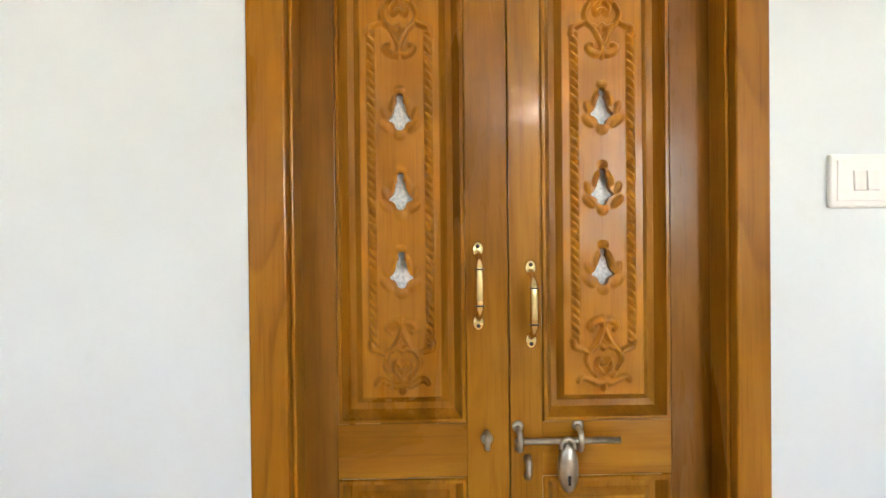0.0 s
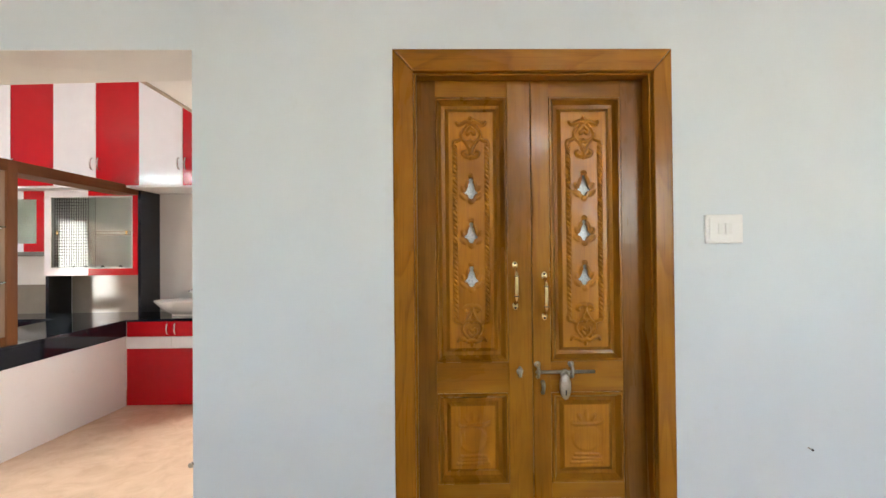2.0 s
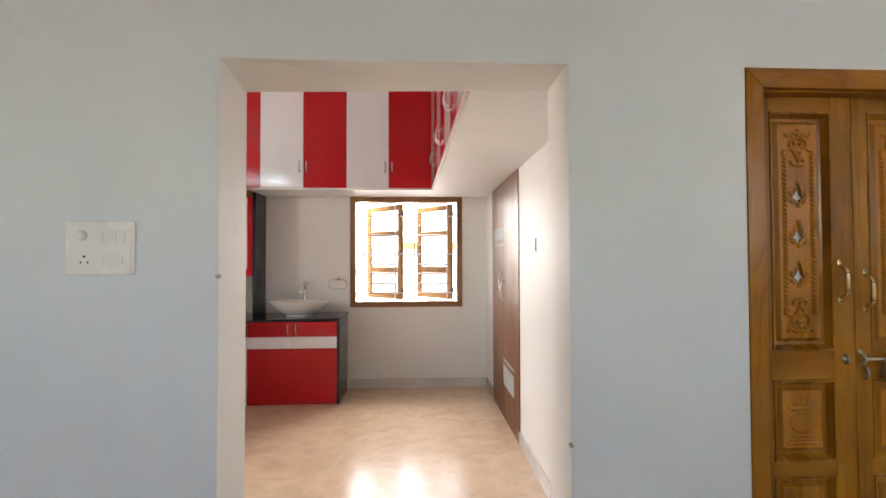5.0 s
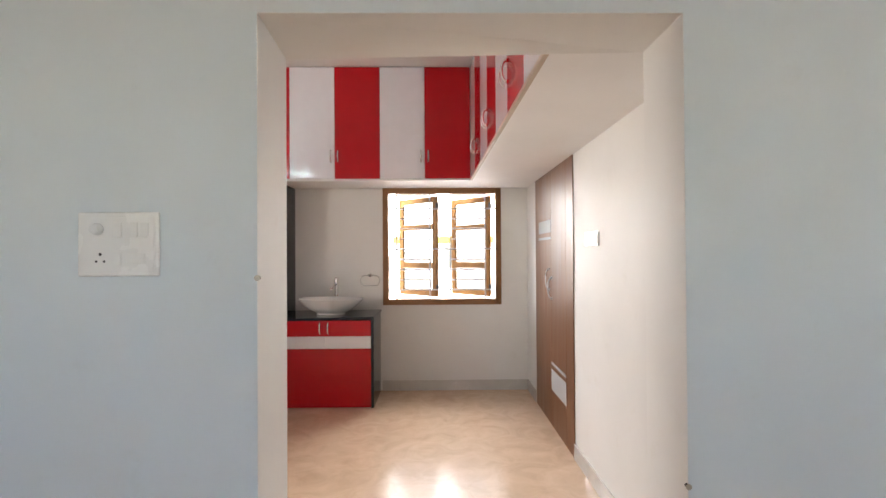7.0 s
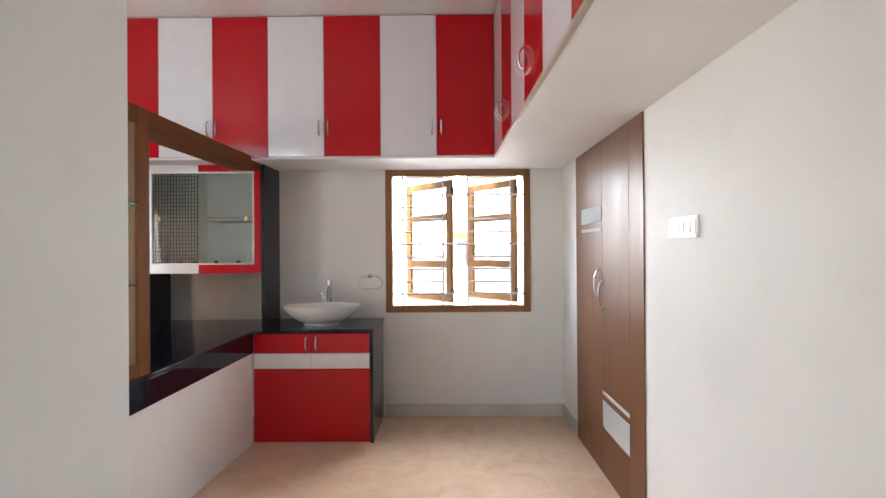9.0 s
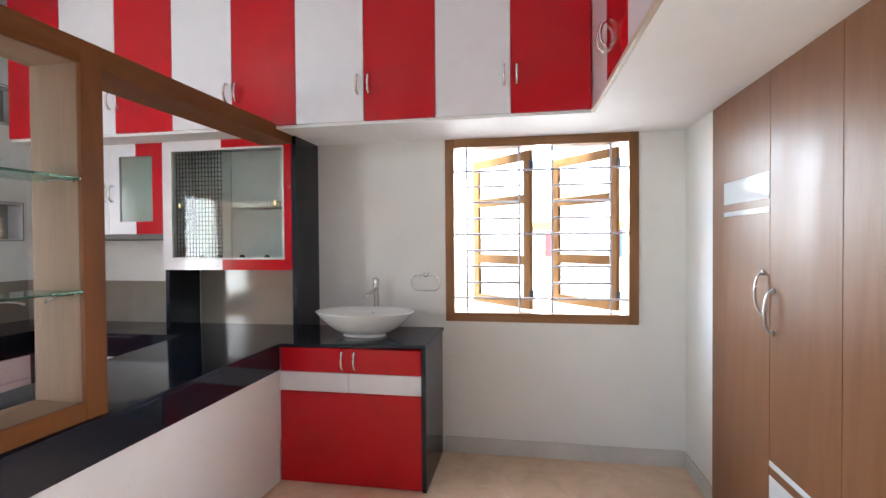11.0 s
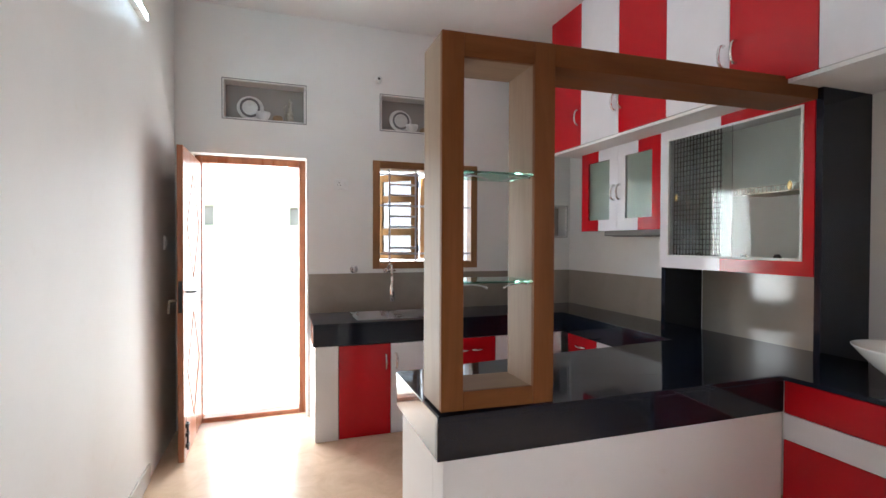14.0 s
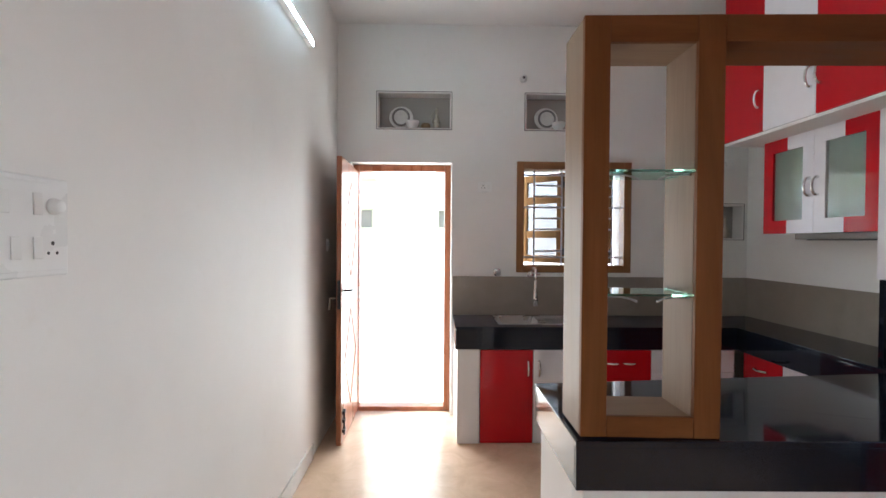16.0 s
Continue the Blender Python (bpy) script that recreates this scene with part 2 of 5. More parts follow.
GRILLE = plain("grey_painted_iron", (0.52, 0.50, 0.54), 0.55, spec=0.2, amount=0.05)
SHUTTER = {a: timber("shutter_wood_" + a, (0.19, 0.092, 0.032), (0.24, 0.125, 0.046), (0.29, 0.155, 0.062), a, 0.6, 0.0, spec=0.1) for a in "xyz"}
TRIM = plain("pale_beige_edging", (0.46, 0.36, 0.28), 0.4, amount=0.08)
EDGE = plain("dark_grey_stone_edge", (0.20, 0.195, 0.19), 0.4)
# Niche backs are a darker, browner grey than the walls.
GREY = plaster("niche_back_grey", (0.36, 0.335, 0.31), 0.7)
TUBE = lit("led_tube_glow", (0.64, 0.88, 1.0), 4.0)


# ---- mesh helpers ----
def thing(name, base, label, category, group="", kind=""):
    ob = new(name)
    ob.location = base
    ob.empty_display_size = 0.1
    return tagged(ob, label, category, group, kind)


def link(name, bm, material, parent=None, label="", smooth=False):
    me = bpy.data.meshes.new(name)
    bmesh.ops.recalc_face_normals(bm, faces=bm.faces)
    if smooth:
        for f in bm.faces:
            f.smooth = True
    bm.to_mesh(me)
    bm.free()
    me.materials.append(material)
    ob = new(name, me)
    if parent is not None:
        ob.parent = parent
        if parent.type == "EMPTY":
            ob.matrix_parent_inverse = Matrix.Translation(parent.location).inverted()
    if label:
        ob["label"] = label
    return ob


def part(name, bm, material, parent, label="", smooth=False):
    return link(name, bm, material, parent, label, smooth)


def bx(bm, a, b, bev=0.0, xf=None, seg=2):
    lo = [min(p, q) for p, q in zip(a, b)]
    hi = [max(p, q) for p, q in zip(a, b)]
    vs = [bm.verts.new((x, y, z)) for x in (lo[0], hi[0]) for y in (lo[1], hi[1]) for z in (lo[2], hi[2])]
    fs = [bm.faces.new([vs[i] for i in q]) for q in ((0, 1, 3, 2), (4, 6, 7, 5), (0, 4, 5, 1), (2, 3, 7, 6), (0, 2, 6, 4), (1, 5, 7, 3))]
    out = set(vs)
    if bev > 0:
        es = list({e for f in fs for e in f.edges})
        r = bmesh.ops.bevel(bm, geom=es, offset=bev, segments=seg, affect="EDGES", profile=0.5)
        out = {v for f in r["faces"] for v in f.verts} | {v for v in vs if v.is_valid}
    if xf is not None:
        bmesh.ops.transform(bm, matrix=xf, verts=list(out))
    return bm


def box(a, b, bev=0.003, xf=None):
    return bx(bmesh.new(), a, b, bev, xf)


def boxes(rows, bev=0.003, xf=None):
    bm = bmesh.new()
    for a, b in rows:
        bx(bm, a, b, bev, xf)
    return bm


def prism(pts, z0, z1, bev=0.0):
    """A flat slab with the given plan."""
    bm = bmesh.new()
    f = bm.faces.new([bm.verts.new((x, y, z0)) for x, y in pts])
    r = bmesh.ops.extrude_face_region(bm, geom=[f])
    bmesh.ops.translate(bm, vec=(0, 0, z1 - z0), verts=[v for v in r["geom"] if isinstance(v, bmesh.types.BMVert)])
    if bev:
        es = [e for e in bm.edges if all(abs(v.co.z - z1) < 1e-6 for v in e.verts)]
        bmesh.ops.bevel(bm, geom=es, offset=bev, segments=2, affect="EDGES", profile=0.5)
    return bm


def cyl(bm, p, q, r, r2=None, seg=16, caps=True):
    p, q = Vector(p), Vector(q)
    d = q - p
    m = Matrix.Translation((p + q) / 2) @ d.to_track_quat("Z", "Y").to_matrix().to_4x4()
    bmesh.ops.create_cone(bm, cap_ends=caps, segments=seg, radius1=r, radius2=r if r2 is None else r2, depth=d.length, matrix=m)
    return bm


def tube(bm, pts, r, seg=8, closed=False, squash=1.0):
    """A round bar along points; r is one radius or one for each point."""
    pts = [Vector(p) for p in pts]
    n = len(pts)
    rs = r if isinstance(r, (list, tuple)) else [r] * n
    rings, up = [], None
    for i, p in enumerate(pts):
        a = pts[(i - 1) % n] if (closed or i > 0) else p
        b = pts[(i + 1) % n] if (closed or i < n - 1) else p
        t = (b - a).normalized()
        if up is None:
            up = Vector((0, 1, 0)) if abs(t.y) < 0.9 else Vector((1, 0, 0))
        s = t.cross(up).normalized()
        up = s.cross(t).normalized()
        rings.append([bm.verts.new(p + (s * math.cos(k * 2 * math.pi / seg) + up * squash * math.sin(k * 2 * math.pi / seg)) * rs[i]) for k in range(seg)])
    for i in range(n if closed else n - 1):
        A, B = rings[i], rings[(i + 1) % n]
        for k in range(seg):
            bm.faces.new((A[k], A[(k + 1) % seg], B[(k + 1) % seg], B[k]))
    if not closed:
        bm.faces.new(rings[0])
        bm.faces.new(rings[-1][::-1])
    return bm


def lathe(bm, prof, c, seg=32, sx=1.0, sy=1.0):
    rings = []
    for r, z in prof:
        rings.append([bm.verts.new((c[0] + sx * r * math.cos(2 * math.pi * k / seg), c[1] + sy * r * math.sin(2 * math.pi * k / seg), c[2] + z)) for k in range(seg)])
    for A, B in zip(rings, rings[1:]):
        for k in range(seg):
            bm.faces.new((A[k], A[(k + 1) % seg], B[(k + 1) % seg], B[k]))
    bm.faces.new(rings[0])
    bm.faces.new(rings[-1])
    return bm


def ball(bm, c, s, seg=12):
    bmesh.ops.create_uvsphere(bm, u_segments=seg, v_segments=max(6, seg // 2), radius=1.0, matrix=Matrix.Translation(c) @ Matrix.Diagonal((*s, 1)))
    return bm


def arc(fn, a, b, n):
    return [fn(a + (b - a) * i / n) for i in range(n + 1)]


def wall(name, axis, p0, p1, u0, u1, z0, z1, holes, material, bev=0.006, skin=None):
    """A wall between the planes p0 and p1 of an axis, with openings (u0, u1, z0, z1) right through it."""
    us = sorted({u0, u1, *(h[0] for h in holes), *(h[1] for h in holes)})
    zs = sorted({z0, z1, *(h[2] for h in holes), *(h[3] for h in holes)})
    us, zs = [u for u in us if u0 <= u <= u1], [z for z in zs if z0 <= z <= z1]
    bm = bmesh.new()
    cache = {}

    def v(u, p, z):
        k = (round(u, 5), round(p, 5), round(z, 5))
        if k not in cache:
            cache[k] = bm.verts.new((u, p, z) if axis == "y" else (p, u, z))
        return cache[k]

    def solid(i, j):
        if not (0 <= i < len(us) - 1 and 0 <= j < len(zs) - 1):
            return False
        cu, cz = (us[i] + us[i + 1]) / 2, (zs[j] + zs[j + 1]) / 2
        return not any(h[0] < cu < h[1] and h[2] < cz < h[3] for h in holes)

    for i in range(len(us) - 1):
        for j in range(len(zs) - 1):
            if not solid(i, j):
                continue
            a, b, c, d = us[i], us[i + 1], zs[j], zs[j + 1]
            for p in (p0, p1):
                f = bm.faces.new((v(a, p, c), v(b, p, c), v(b, p, d), v(a, p, d)))
                f.material_index = 1 if skin and p == p0 else 0
            for di, dj, e, f in ((-1, 0, (a, c), (a, d)), (1, 0, (b, c), (b, d)), (0, -1, (a, c), (b, c)), (0, 1, (a, d), (b, d))):
                if not solid(i + di, j + dj):
                    bm.faces.new((v(e[0], p0, e[1]), v(f[0], p0, f[1]), v(f[0], p1, f[1]), v(e[0], p1, e[1])))
    ob = tagged(link(name, bm, material), kind="structure")
    if skin:
        ob.data.materials.append(skin)
    if bev:
        md = ob.modifiers.new("edge", "BEVEL")
        md.width, md.segments, md.limit_method, md.angle_limit = bev, 3, "ANGLE", radians(50)
    return ob


# ---- plan (metres) ----
YH, YK = 0.888, 1.152            # hall face and kitchen face of the dividing wall
YN, XE, XW = 4.54, -0.957, -5.88   # north, east and west faces of the kitchen
TH = 0.23
CEIL = 3.20
OPEN = (-2.421, -1.201, 0.0, 2.119)
DOOR = (-0.51, 0.358, 0.0, 2.09)
SLAB = 2.12                    # underside of the loft slab
NWIN = (-2.426, -1.289, 0.948, 2.068)
WWIN = (2.674, 3.511, 1.238, 2.038)
WDOOR = (1.265, 2.085, 0.0, 2.075)
NICHES = [(1.475, 2.08, 2.35, 2.648), (2.685, 3.29, 2.35, 2.648), (3.885, 4.49, 2.36, 2.655), (3.90, 4.505, 1.467, 1.757)]
HX0, HX1, HY0 = -4.6, 3.0, -3.0   # the hall


# ---- structure ----
def structure():
    tagged(link("floor", box((XW - TH, HY0, -0.12), (HX1, YN + TH, 0.0), 0), FLOOR), kind="structure", label="polished beige marble floor")
    wd = wall("wall_divider", "y", YH, YK, XW - TH, HX1 + TH, 0, CEIL, [OPEN, DOOR], KITCHEN, 0.012, HALL)
    for v in wd.data.vertices:   # the head of the opening falls a little towards the kitchen
        if abs(v.co.z - OPEN[3]) < 1e-4 and abs(v.co.y - YK) < 1e-4 and OPEN[0] - 0.01 < v.co.x < OPEN[1] + 0.01:
            v.co.z -= 0.027 if v.co.x < -2 else 0.002
    wall("wall_north", "y", YN, YN + TH, XW - TH, XE + 1.2, 0, CEIL, [NWIN], KITCHEN)
    wall("wall_east", "x", XE, XE + TH, YK, YN, 0, CEIL, [], KITCHEN)
    wall("wall_west", "x", XW - TH, XW, YK, YN, 0, CEIL, [WDOOR, WWIN, *NICHES], KITCHEN, 0.004)
    # hall and store beyond the view, with openings added to let daylight in
    wall("wall_hall_south", "y", HY0 - TH, HY0, HX0 - TH, HX1 + TH, 0, CEIL, [(-3.5, -2.7, 1.55, 2.45), (1.5, 2.3, 1.55, 2.45)], HALL)
    wall("wall_hall_west", "x", HX0 - TH, HX0, HY0, YH, 0, CEIL, [], HALL)
    wall("wall_hall_east", "x", HX1, HX1 + TH, HY0, YH, 0, CEIL, [], HALL)
    wall("wall_store_north", "y", YK + 1.2, YK + 1.4, XE + TH, HX1 + TH, 0, CEIL, [], KITCHEN)
    wall("wall_store_east", "x", HX1, HX1 + TH, YK, YK + 1.2, 0, CEIL, [(1.5, 2.2, 1.2, 2.1)], KITCHEN)
    # Unseen 0.75 m overhang past the north wall, added to shade the shutters.
    tagged(link("ceiling", box((XW - TH, HY0 - TH, CEIL), (HX1 + TH, YN + TH + 0.75, CEIL + 0.14), 0), CEILING), kind="structure")
    # loft slab, an L along the north and east walls
    bm = prism([(-5.345, 4.015), (-1.575, 4.015), (-1.519, YK + 0.001), (XE - 0.001, YK + 0.001), (XE - 0.001, YN - 0.001), (-5.345, YN - 0.001)], SLAB, SLAB + 0.03)
    tagged(link("loft_slab", bm, CEILING), kind="structure", label="white plastered loft slab under the cabinets")
    # skirting
    for nm, a, b in (("baseboard_north", (-2.488, YN - 0.012, 0), (XE - 0.013, YN, 0.105)), ("baseboard_east", (XE - 0.012, 4.09, 0), (XE, YN, 0.105)),
                     ("baseboard_east_near", (XE - 0.012, YK, 0), (XE, 2.837, 0.105)), ("baseboard_south", (-5.1, YK, 0), (OPEN[0] - 0.01, YK + 0.012, 0.105))):
        tagged(link(nm, box(a, b, 0.002), SKIRT), kind="structure")
    # niche backs
    wl = bpy.data.objects["wall_west"]
    for y0, y1, z0, z1 in NICHES:
        part("niche_back", box((XW - 0.16, y0 - 0.002, z0 - 0.002), (XW - 0.13, y1 + 0.002, z1 + 0.002), 0), GREY, wl, "dull grey niche back")
        bm = boxes([((XW - 0.13, y0 - 0.001, z0 - 0.001), (XW + 0.002, y0 + 0.010, z1)), ((XW - 0.13, y1 - 0.010, z0), (XW + 0.002, y1 + 0.001, z1)),
                    ((XW - 0.13, y0 + 0.010, z1 - 0.010), (XW + 0.002, y1 - 0.010, z1 + 0.001)), ((XW - 0.13, y0 + 0.010, z0 - 0.001), (XW + 0.004, y1 - 0.010, z0 + 0.008))], 0.001)
        e = 0.007
        part("niche_edge", boxes([((XW, y0 - e, z0 - e), (XW + 0.005, y0 - 0.0012, z1 + e)), ((XW, y1 + 0.0012, z0 - e), (XW + 0.005, y1 + e, z1 + e)),
                                  ((XW, y0 - 0.001, z1 + 0.0012), (XW + 0.0048, y1 + 0.001, z1 + e)), ((XW, y0 - 0.001, z0 - e), (XW + 0.0048, y1 + 0.001, z0 - 0.0012))], 0.001), EDGE, wl, "thin dark grey stone edge")
        part("niche_lining", bm, CREAM, wl, "thin pale plaster lining")


def outside():
    tagged(link("ground", box((-400, -400, -0.5), (400, 400, -0.13), 0), plaster("dusty_concrete_ground", (0.21, 0.195, 0.175), 0.9, 0.12)), kind="structure")
    nb = thing("compound_wall", (-8.6, 2.0, -0.13), "white painted neighbouring house wall with small vents", "wall")
    w = part("wall_body", box((-8.8, -6, -0.13), (-8.6, 9, 5.2), 0.01), OUTWALL, nb)
    g = plain("light_green_paint", (0.42, 0.47, 0.28), 0.6)
    # Grey on a flat slab stands for the shade inside each vent hole.
    vent = plain("vent_hole_shade", (0.20, 0.19, 0.15), 0.7)
    for y in (0.86, 1.985):
        part("vent_frame", boxes([((-8.62, y, 1.59), (-8.56, y + 0.25, 1.62)), ((-8.62, y, 1.86), (-8.56, y + 0.25, 1.89)), ((-8.62, y, 1.62), (-8.56, y + 0.025, 1.86)), ((-8.62, y + 0.225, 1.62), (-8.56, y + 0.25, 1.86))], 0.004), g, nb, "pale green vent surround")
        part("vent_slab", box((-8.61, y + 0.025, 1.62), (-8.595, y + 0.225, 1.86), 0.002), vent, nb, "flat grey slab for the shade in the vent hole")
    part("sunshade", box((-8.62, 0.3, 2.26), (-8.3, 1.17, 2.32), 0.01), g, nb, "pale green concrete sunshade")
    # the houses over the road to the north
    h = thing("shop_building", (-1.0, 16.0, -0.13), "pale far shop with yellow band and red and blue shutters", "building")
    part("wall", box((-9, 16.0, -0.13), (9, 20, 3.4), 0.02), plaster("weathered_shop_paint", (0.70, 0.70, 0.67), 0.8), h)
    part("band", box((-3.4, 15.85, 1.80), (4, 16.0, 2.02), 0.01), plain("yellow_paint", (0.16, 0.11, 0.008), 0.6), h)
    part("shutter", box((-1.34, 15.9, 0.95), (-0.95, 15.995, 1.73), 0.01), plain("red_paint", (0.075, 0.005, 0.005), 0.5), h)
    part("poster", box((-1.62, 15.9, 0.95), (-1.36, 15.995, 1.73), 0.01), plain("grey_paint", (0.05, 0.06, 0.052), 0.7, amount=0.5, scale=4), h)
    bl = plain("blue_paint", (0.008, 0.028, 0.09), 0.5)
    s = part("shutter", box((0.70, 15.93, 0.95), (0.95, 15.995, 1.75), 0.01), bl, h, "blue slatted shutter")
    for k in range(6):
        part("slat", box((0.71, 15.90, 0.97 + k * 0.13), (0.94, 15.932, 1.08 + k * 0.13), 0.006), bl, s)


structure()
outside()


# ---- windows ----
def grille_window(name, label, axis, face, u0, u1, z0, z1, fw, groups, short, longz, verts, hinges, depth_sign):
    """A timber window with an iron grille and shutters opened outwards. u runs along the wall, d outwards from its room face."""
    def P(u, d, z):
        return (u, face + depth_sign * d, z) if axis == "y" else (face + depth_sign * d, u, z)

    H, V = (WINWOOD["x"] if axis == "y" else WINWOOD["y"]), WINWOOD["z"]
    t = thing(name, P((u0 + u1) / 2, 0, z0), label, "window", kind="structure")
    fr = part("window_frame", boxes([(P(u0, -0.012, z0), P(u0 + fw, 0.09, z1)), (P(u1 - fw, -0.012, z0), P(u1, 0.09, z1))], 0.003), V, t, "brown varnished timber frame")
    part("head_rail", box(P(u0 + fw, -0.010, z1 - fw), P(u1 - fw, 0.088, z1), 0.003), H, t)
    part("sill_rail", box(P(u0 + fw, -0.010, z0), P(u1 - fw, 0.088, z0 + fw), 0.003), H, t)
    for z in longz:
        part("grille_bar", cyl(bmesh.new(), P(u0 + fw, 0.018, z), P(u1 - fw, 0.018, z), 0.0076, seg=8), GRILLE, t)
    for a, b in groups:
        for z in short:
            part("grille_bar", cyl(bmesh.new(), P(a, 0.018, z), P(b, 0.018, z), 0.0076, seg=8), GRILLE, t)
    for u in verts:
        part("grille_bar", cyl(bmesh.new(), P(u, 0.026, z0 + fw), P(u, 0.026, z1 - fw), 0.0076, seg=8), GRILLE, t)
    zb, zt = z0 + fw + 0.012, z1 - fw - 0.012
    for hu, fu, fd in hinges:
        a, b = Vector(P(hu, 0.10, 0)), Vector(P(fu, fd, 0))
        L = (b - a).length
        d = (b - a).normalized()
        m = Matrix.Translation(a) @ Matrix(((d.x, -d.y, 0, 0), (d.y, d.x, 0, 0), (0, 0, 1, 0), (0, 0, 0, 1)))
        w = 0.062
        sh = part("shutter", boxes([((0, -0.016, zb), (w, 0.016, zt)), ((L - w, -0.016, zb), (L, 0.016, zt))], 0.003, m), SHUTTER["z"], t, "timber shutter leaf opened outwards")
        hgt = zt - zb
        rails = [zb, zb + hgt * 0.28, zb + hgt * 0.67, zt - w]
        for z in rails:
            part("shutter_rail", box((w, -0.015, z), (L - w, 0.015, z + w), 0.003, m), SHUTTER["x" if axis == "y" else "y"], sh)
        for z, zz in zip(rails, rails[1:]):
            pn = part("pane", box((w - 0.004, -0.003, z + w), (L - w + 0.004, 0.003, zz), 0, m), DIMPANE, sh, "rippled frosted pane")
            pn.visible_shadow = False
        bm = tube(bmesh.new(), [m @ Vector(p) for p in ((L - 0.04, -0.016, zb + hgt * 0.42), (L - 0.04, -0.04, zb + hgt * 0.43), (L - 0.04, -0.04, zb + hgt * 0.48), (L - 0.04, -0.016, zb + hgt * 0.49))], 0.005, 8)
        part("pull_handle", bm, BRASS, sh, "small brass pull", True)
        for z in (zb + 0.1, zt - 0.1):
            part("hinge", box((-0.006, -0.018, z - 0.03), (0.008, 0.018, z + 0.03), 0.002, m), DARK, sh)
    return t


grille_window("window_1", "brown timber window with iron grille and open shutters", "y", YN, -2.479, -1.236, 0.894, 2.122, 0.06,
              [(-2.335, -1.985), (-1.77, -1.40)], [1.80, 1.695, 1.585, 1.37, 1.265, 1.155], [1.905, 1.48, 1.05],
              [-2.335, -1.985, -1.77, -1.40], [(-1.905, -2.335, 0.54), (-1.34, -1.73, 0.56)], 1)
grille_window("window_2", "smaller timber window with iron grille over the sink", "x", XW, 2.62, 3.565, 1.184, 2.092, 0.06,
              [(2.77, 3.0), (3.19, 3.42)], [1.90, 1.81, 1.63, 1.54, 1.36], [1.985, 1.72, 1.31],
              [2.77, 3.0, 3.19, 3.42], [(3.04, 2.74, 0.40), (3.44, 3.16, 0.42)], -1)


# ---- loft cabinets ----
def d_handle(p, out, up, parent, length=0.108, reach=0.034, r=0.0062, material=None):
    p, out, up = Vector(p), Vector(out), Vector(up)
    pts = arc(lambda s: p + up * (length / 2 * math.cos(s)) * -1 + out * (reach * math.sin(s) ** 0.7 if math.sin(s) > 0 else 0), 0, math.pi, 14)
    bm = tube(bmesh.new(), pts, [r * (1.5 if i in (0, 1, 13, 14) else 1.0 + 0.25 * math.sin(i / 14 * math.pi)) for i in range(15)], 8)
    return part("handle", bm, material or CHROME, parent, "chrome bow handle", True)


def loft_unit(doors, side):
    """doors: (start, end, colour, handle side or 0)."""
    a, b = min(d[0] for d in doors), max(d[1] for d in doors)
    z0, z1 = 2.138, CEIL - 0.012
    if side == "n":
        base = ((a + b) / 2, 4.3, z0 + 0.012)
    else:
        base = (-1.3, (a + b) / 2, z0 + 0.012)
    two = len(doors) > 1
    t = thing("loft_cabinet", base, "glossy red and white laminate loft cabinet up to the ceiling" if two else "narrow glossy red laminate loft cabinet", "cabinet", "loft cabinets")
    g = 0.0015
    if side == "n":
        part("body", box((a + g, 4.02, SLAB + 0.031), (b - g, YN - 0.004, z1 + 0.008), 0.001), WHITE, t)
    else:
        part("body", box((-1.57, a + g, SLAB + 0.031), (XE - 0.07, b - g, z1 + 0.008), 0.001), WHITE, t)
    for u0, u1, col, hs in doors:
        if side == "n":
            d = part("door", box((u0 + g, 4.0, z0), (u1 - g, 4.018, z1), 0.0015), col, t, "red laminate door" if col is RED else "white laminate door")
            p = (u0 + 0.035 if hs < 0 else u1 - 0.035, 4.0, z0 + 0.21)
            d_handle(p, (0, -1, 0), (0, 0, 1), d)
        else:
            d = part("door", box((-1.59, u0 + g, z0), (-1.572, u1 - g, z1), 0.0015), col, t, "red laminate door" if col is RED else "white laminate door")
            p = (-1.59, u0 + 0.035 if hs < 0 else u1 - 0.035, z0 + 0.21)
            d_handle(p, (-1, 0, 0), (0, 0, 1), d)
    if side == "e":
        for o in t.children_recursive:
            o.data.transform(LOFT_SKEW)


LOFT_SKEW = Matrix(((1, -0.0196, 0, 0.0196 * 4), (0, 1, 0, 0), (0, 0, 1, 0), (0, 0, 0, 1)))   # the loft front runs slightly out of square


def loft():
    xs = [-5.345, -4.94, -4.525, -4.115, -3.705, -3.288, -2.866, -2.442, -2.022, -1.592]
    loft_unit([(xs[0], xs[1], RED, 1)], "n")
    for i in (1, 3, 5, 7):
        loft_unit([(xs[i], xs[i + 1], WHITE, 1), (xs[i + 1], xs[i + 2], RED, -1)], "n")
    y = 3.998
    for k in range(3):
        loft_unit([(y - 0.41, y, WHITE, -1), (y - 0.82, y - 0.41, RED, 1)], "e")
        y -= 0.82
    loft_unit([(YK + 0.01, y, WHITE, -1)], "e")
    lt = tagged(link("loft_trim", box((-1.596, YK + 0.002, SLAB - 0.004), (-1.576, 3.998, 2.1365), 0.002), TRIM), kind="structure", label="pale beige edge strip under the loft doors")
    lt.data.transform(LOFT_SKEW)


loft()


# ---- peninsula, worktops, base cabinets ----
TOP = 0.832
STONE = 0.672
SKEW = Matrix(((1, 0.050, 0, -0.050 * 2.42), (0, 1, 0, 0), (0, 0, 1, 0), (0, 0, 0, 1)))   # the peninsula runs slightly out of square


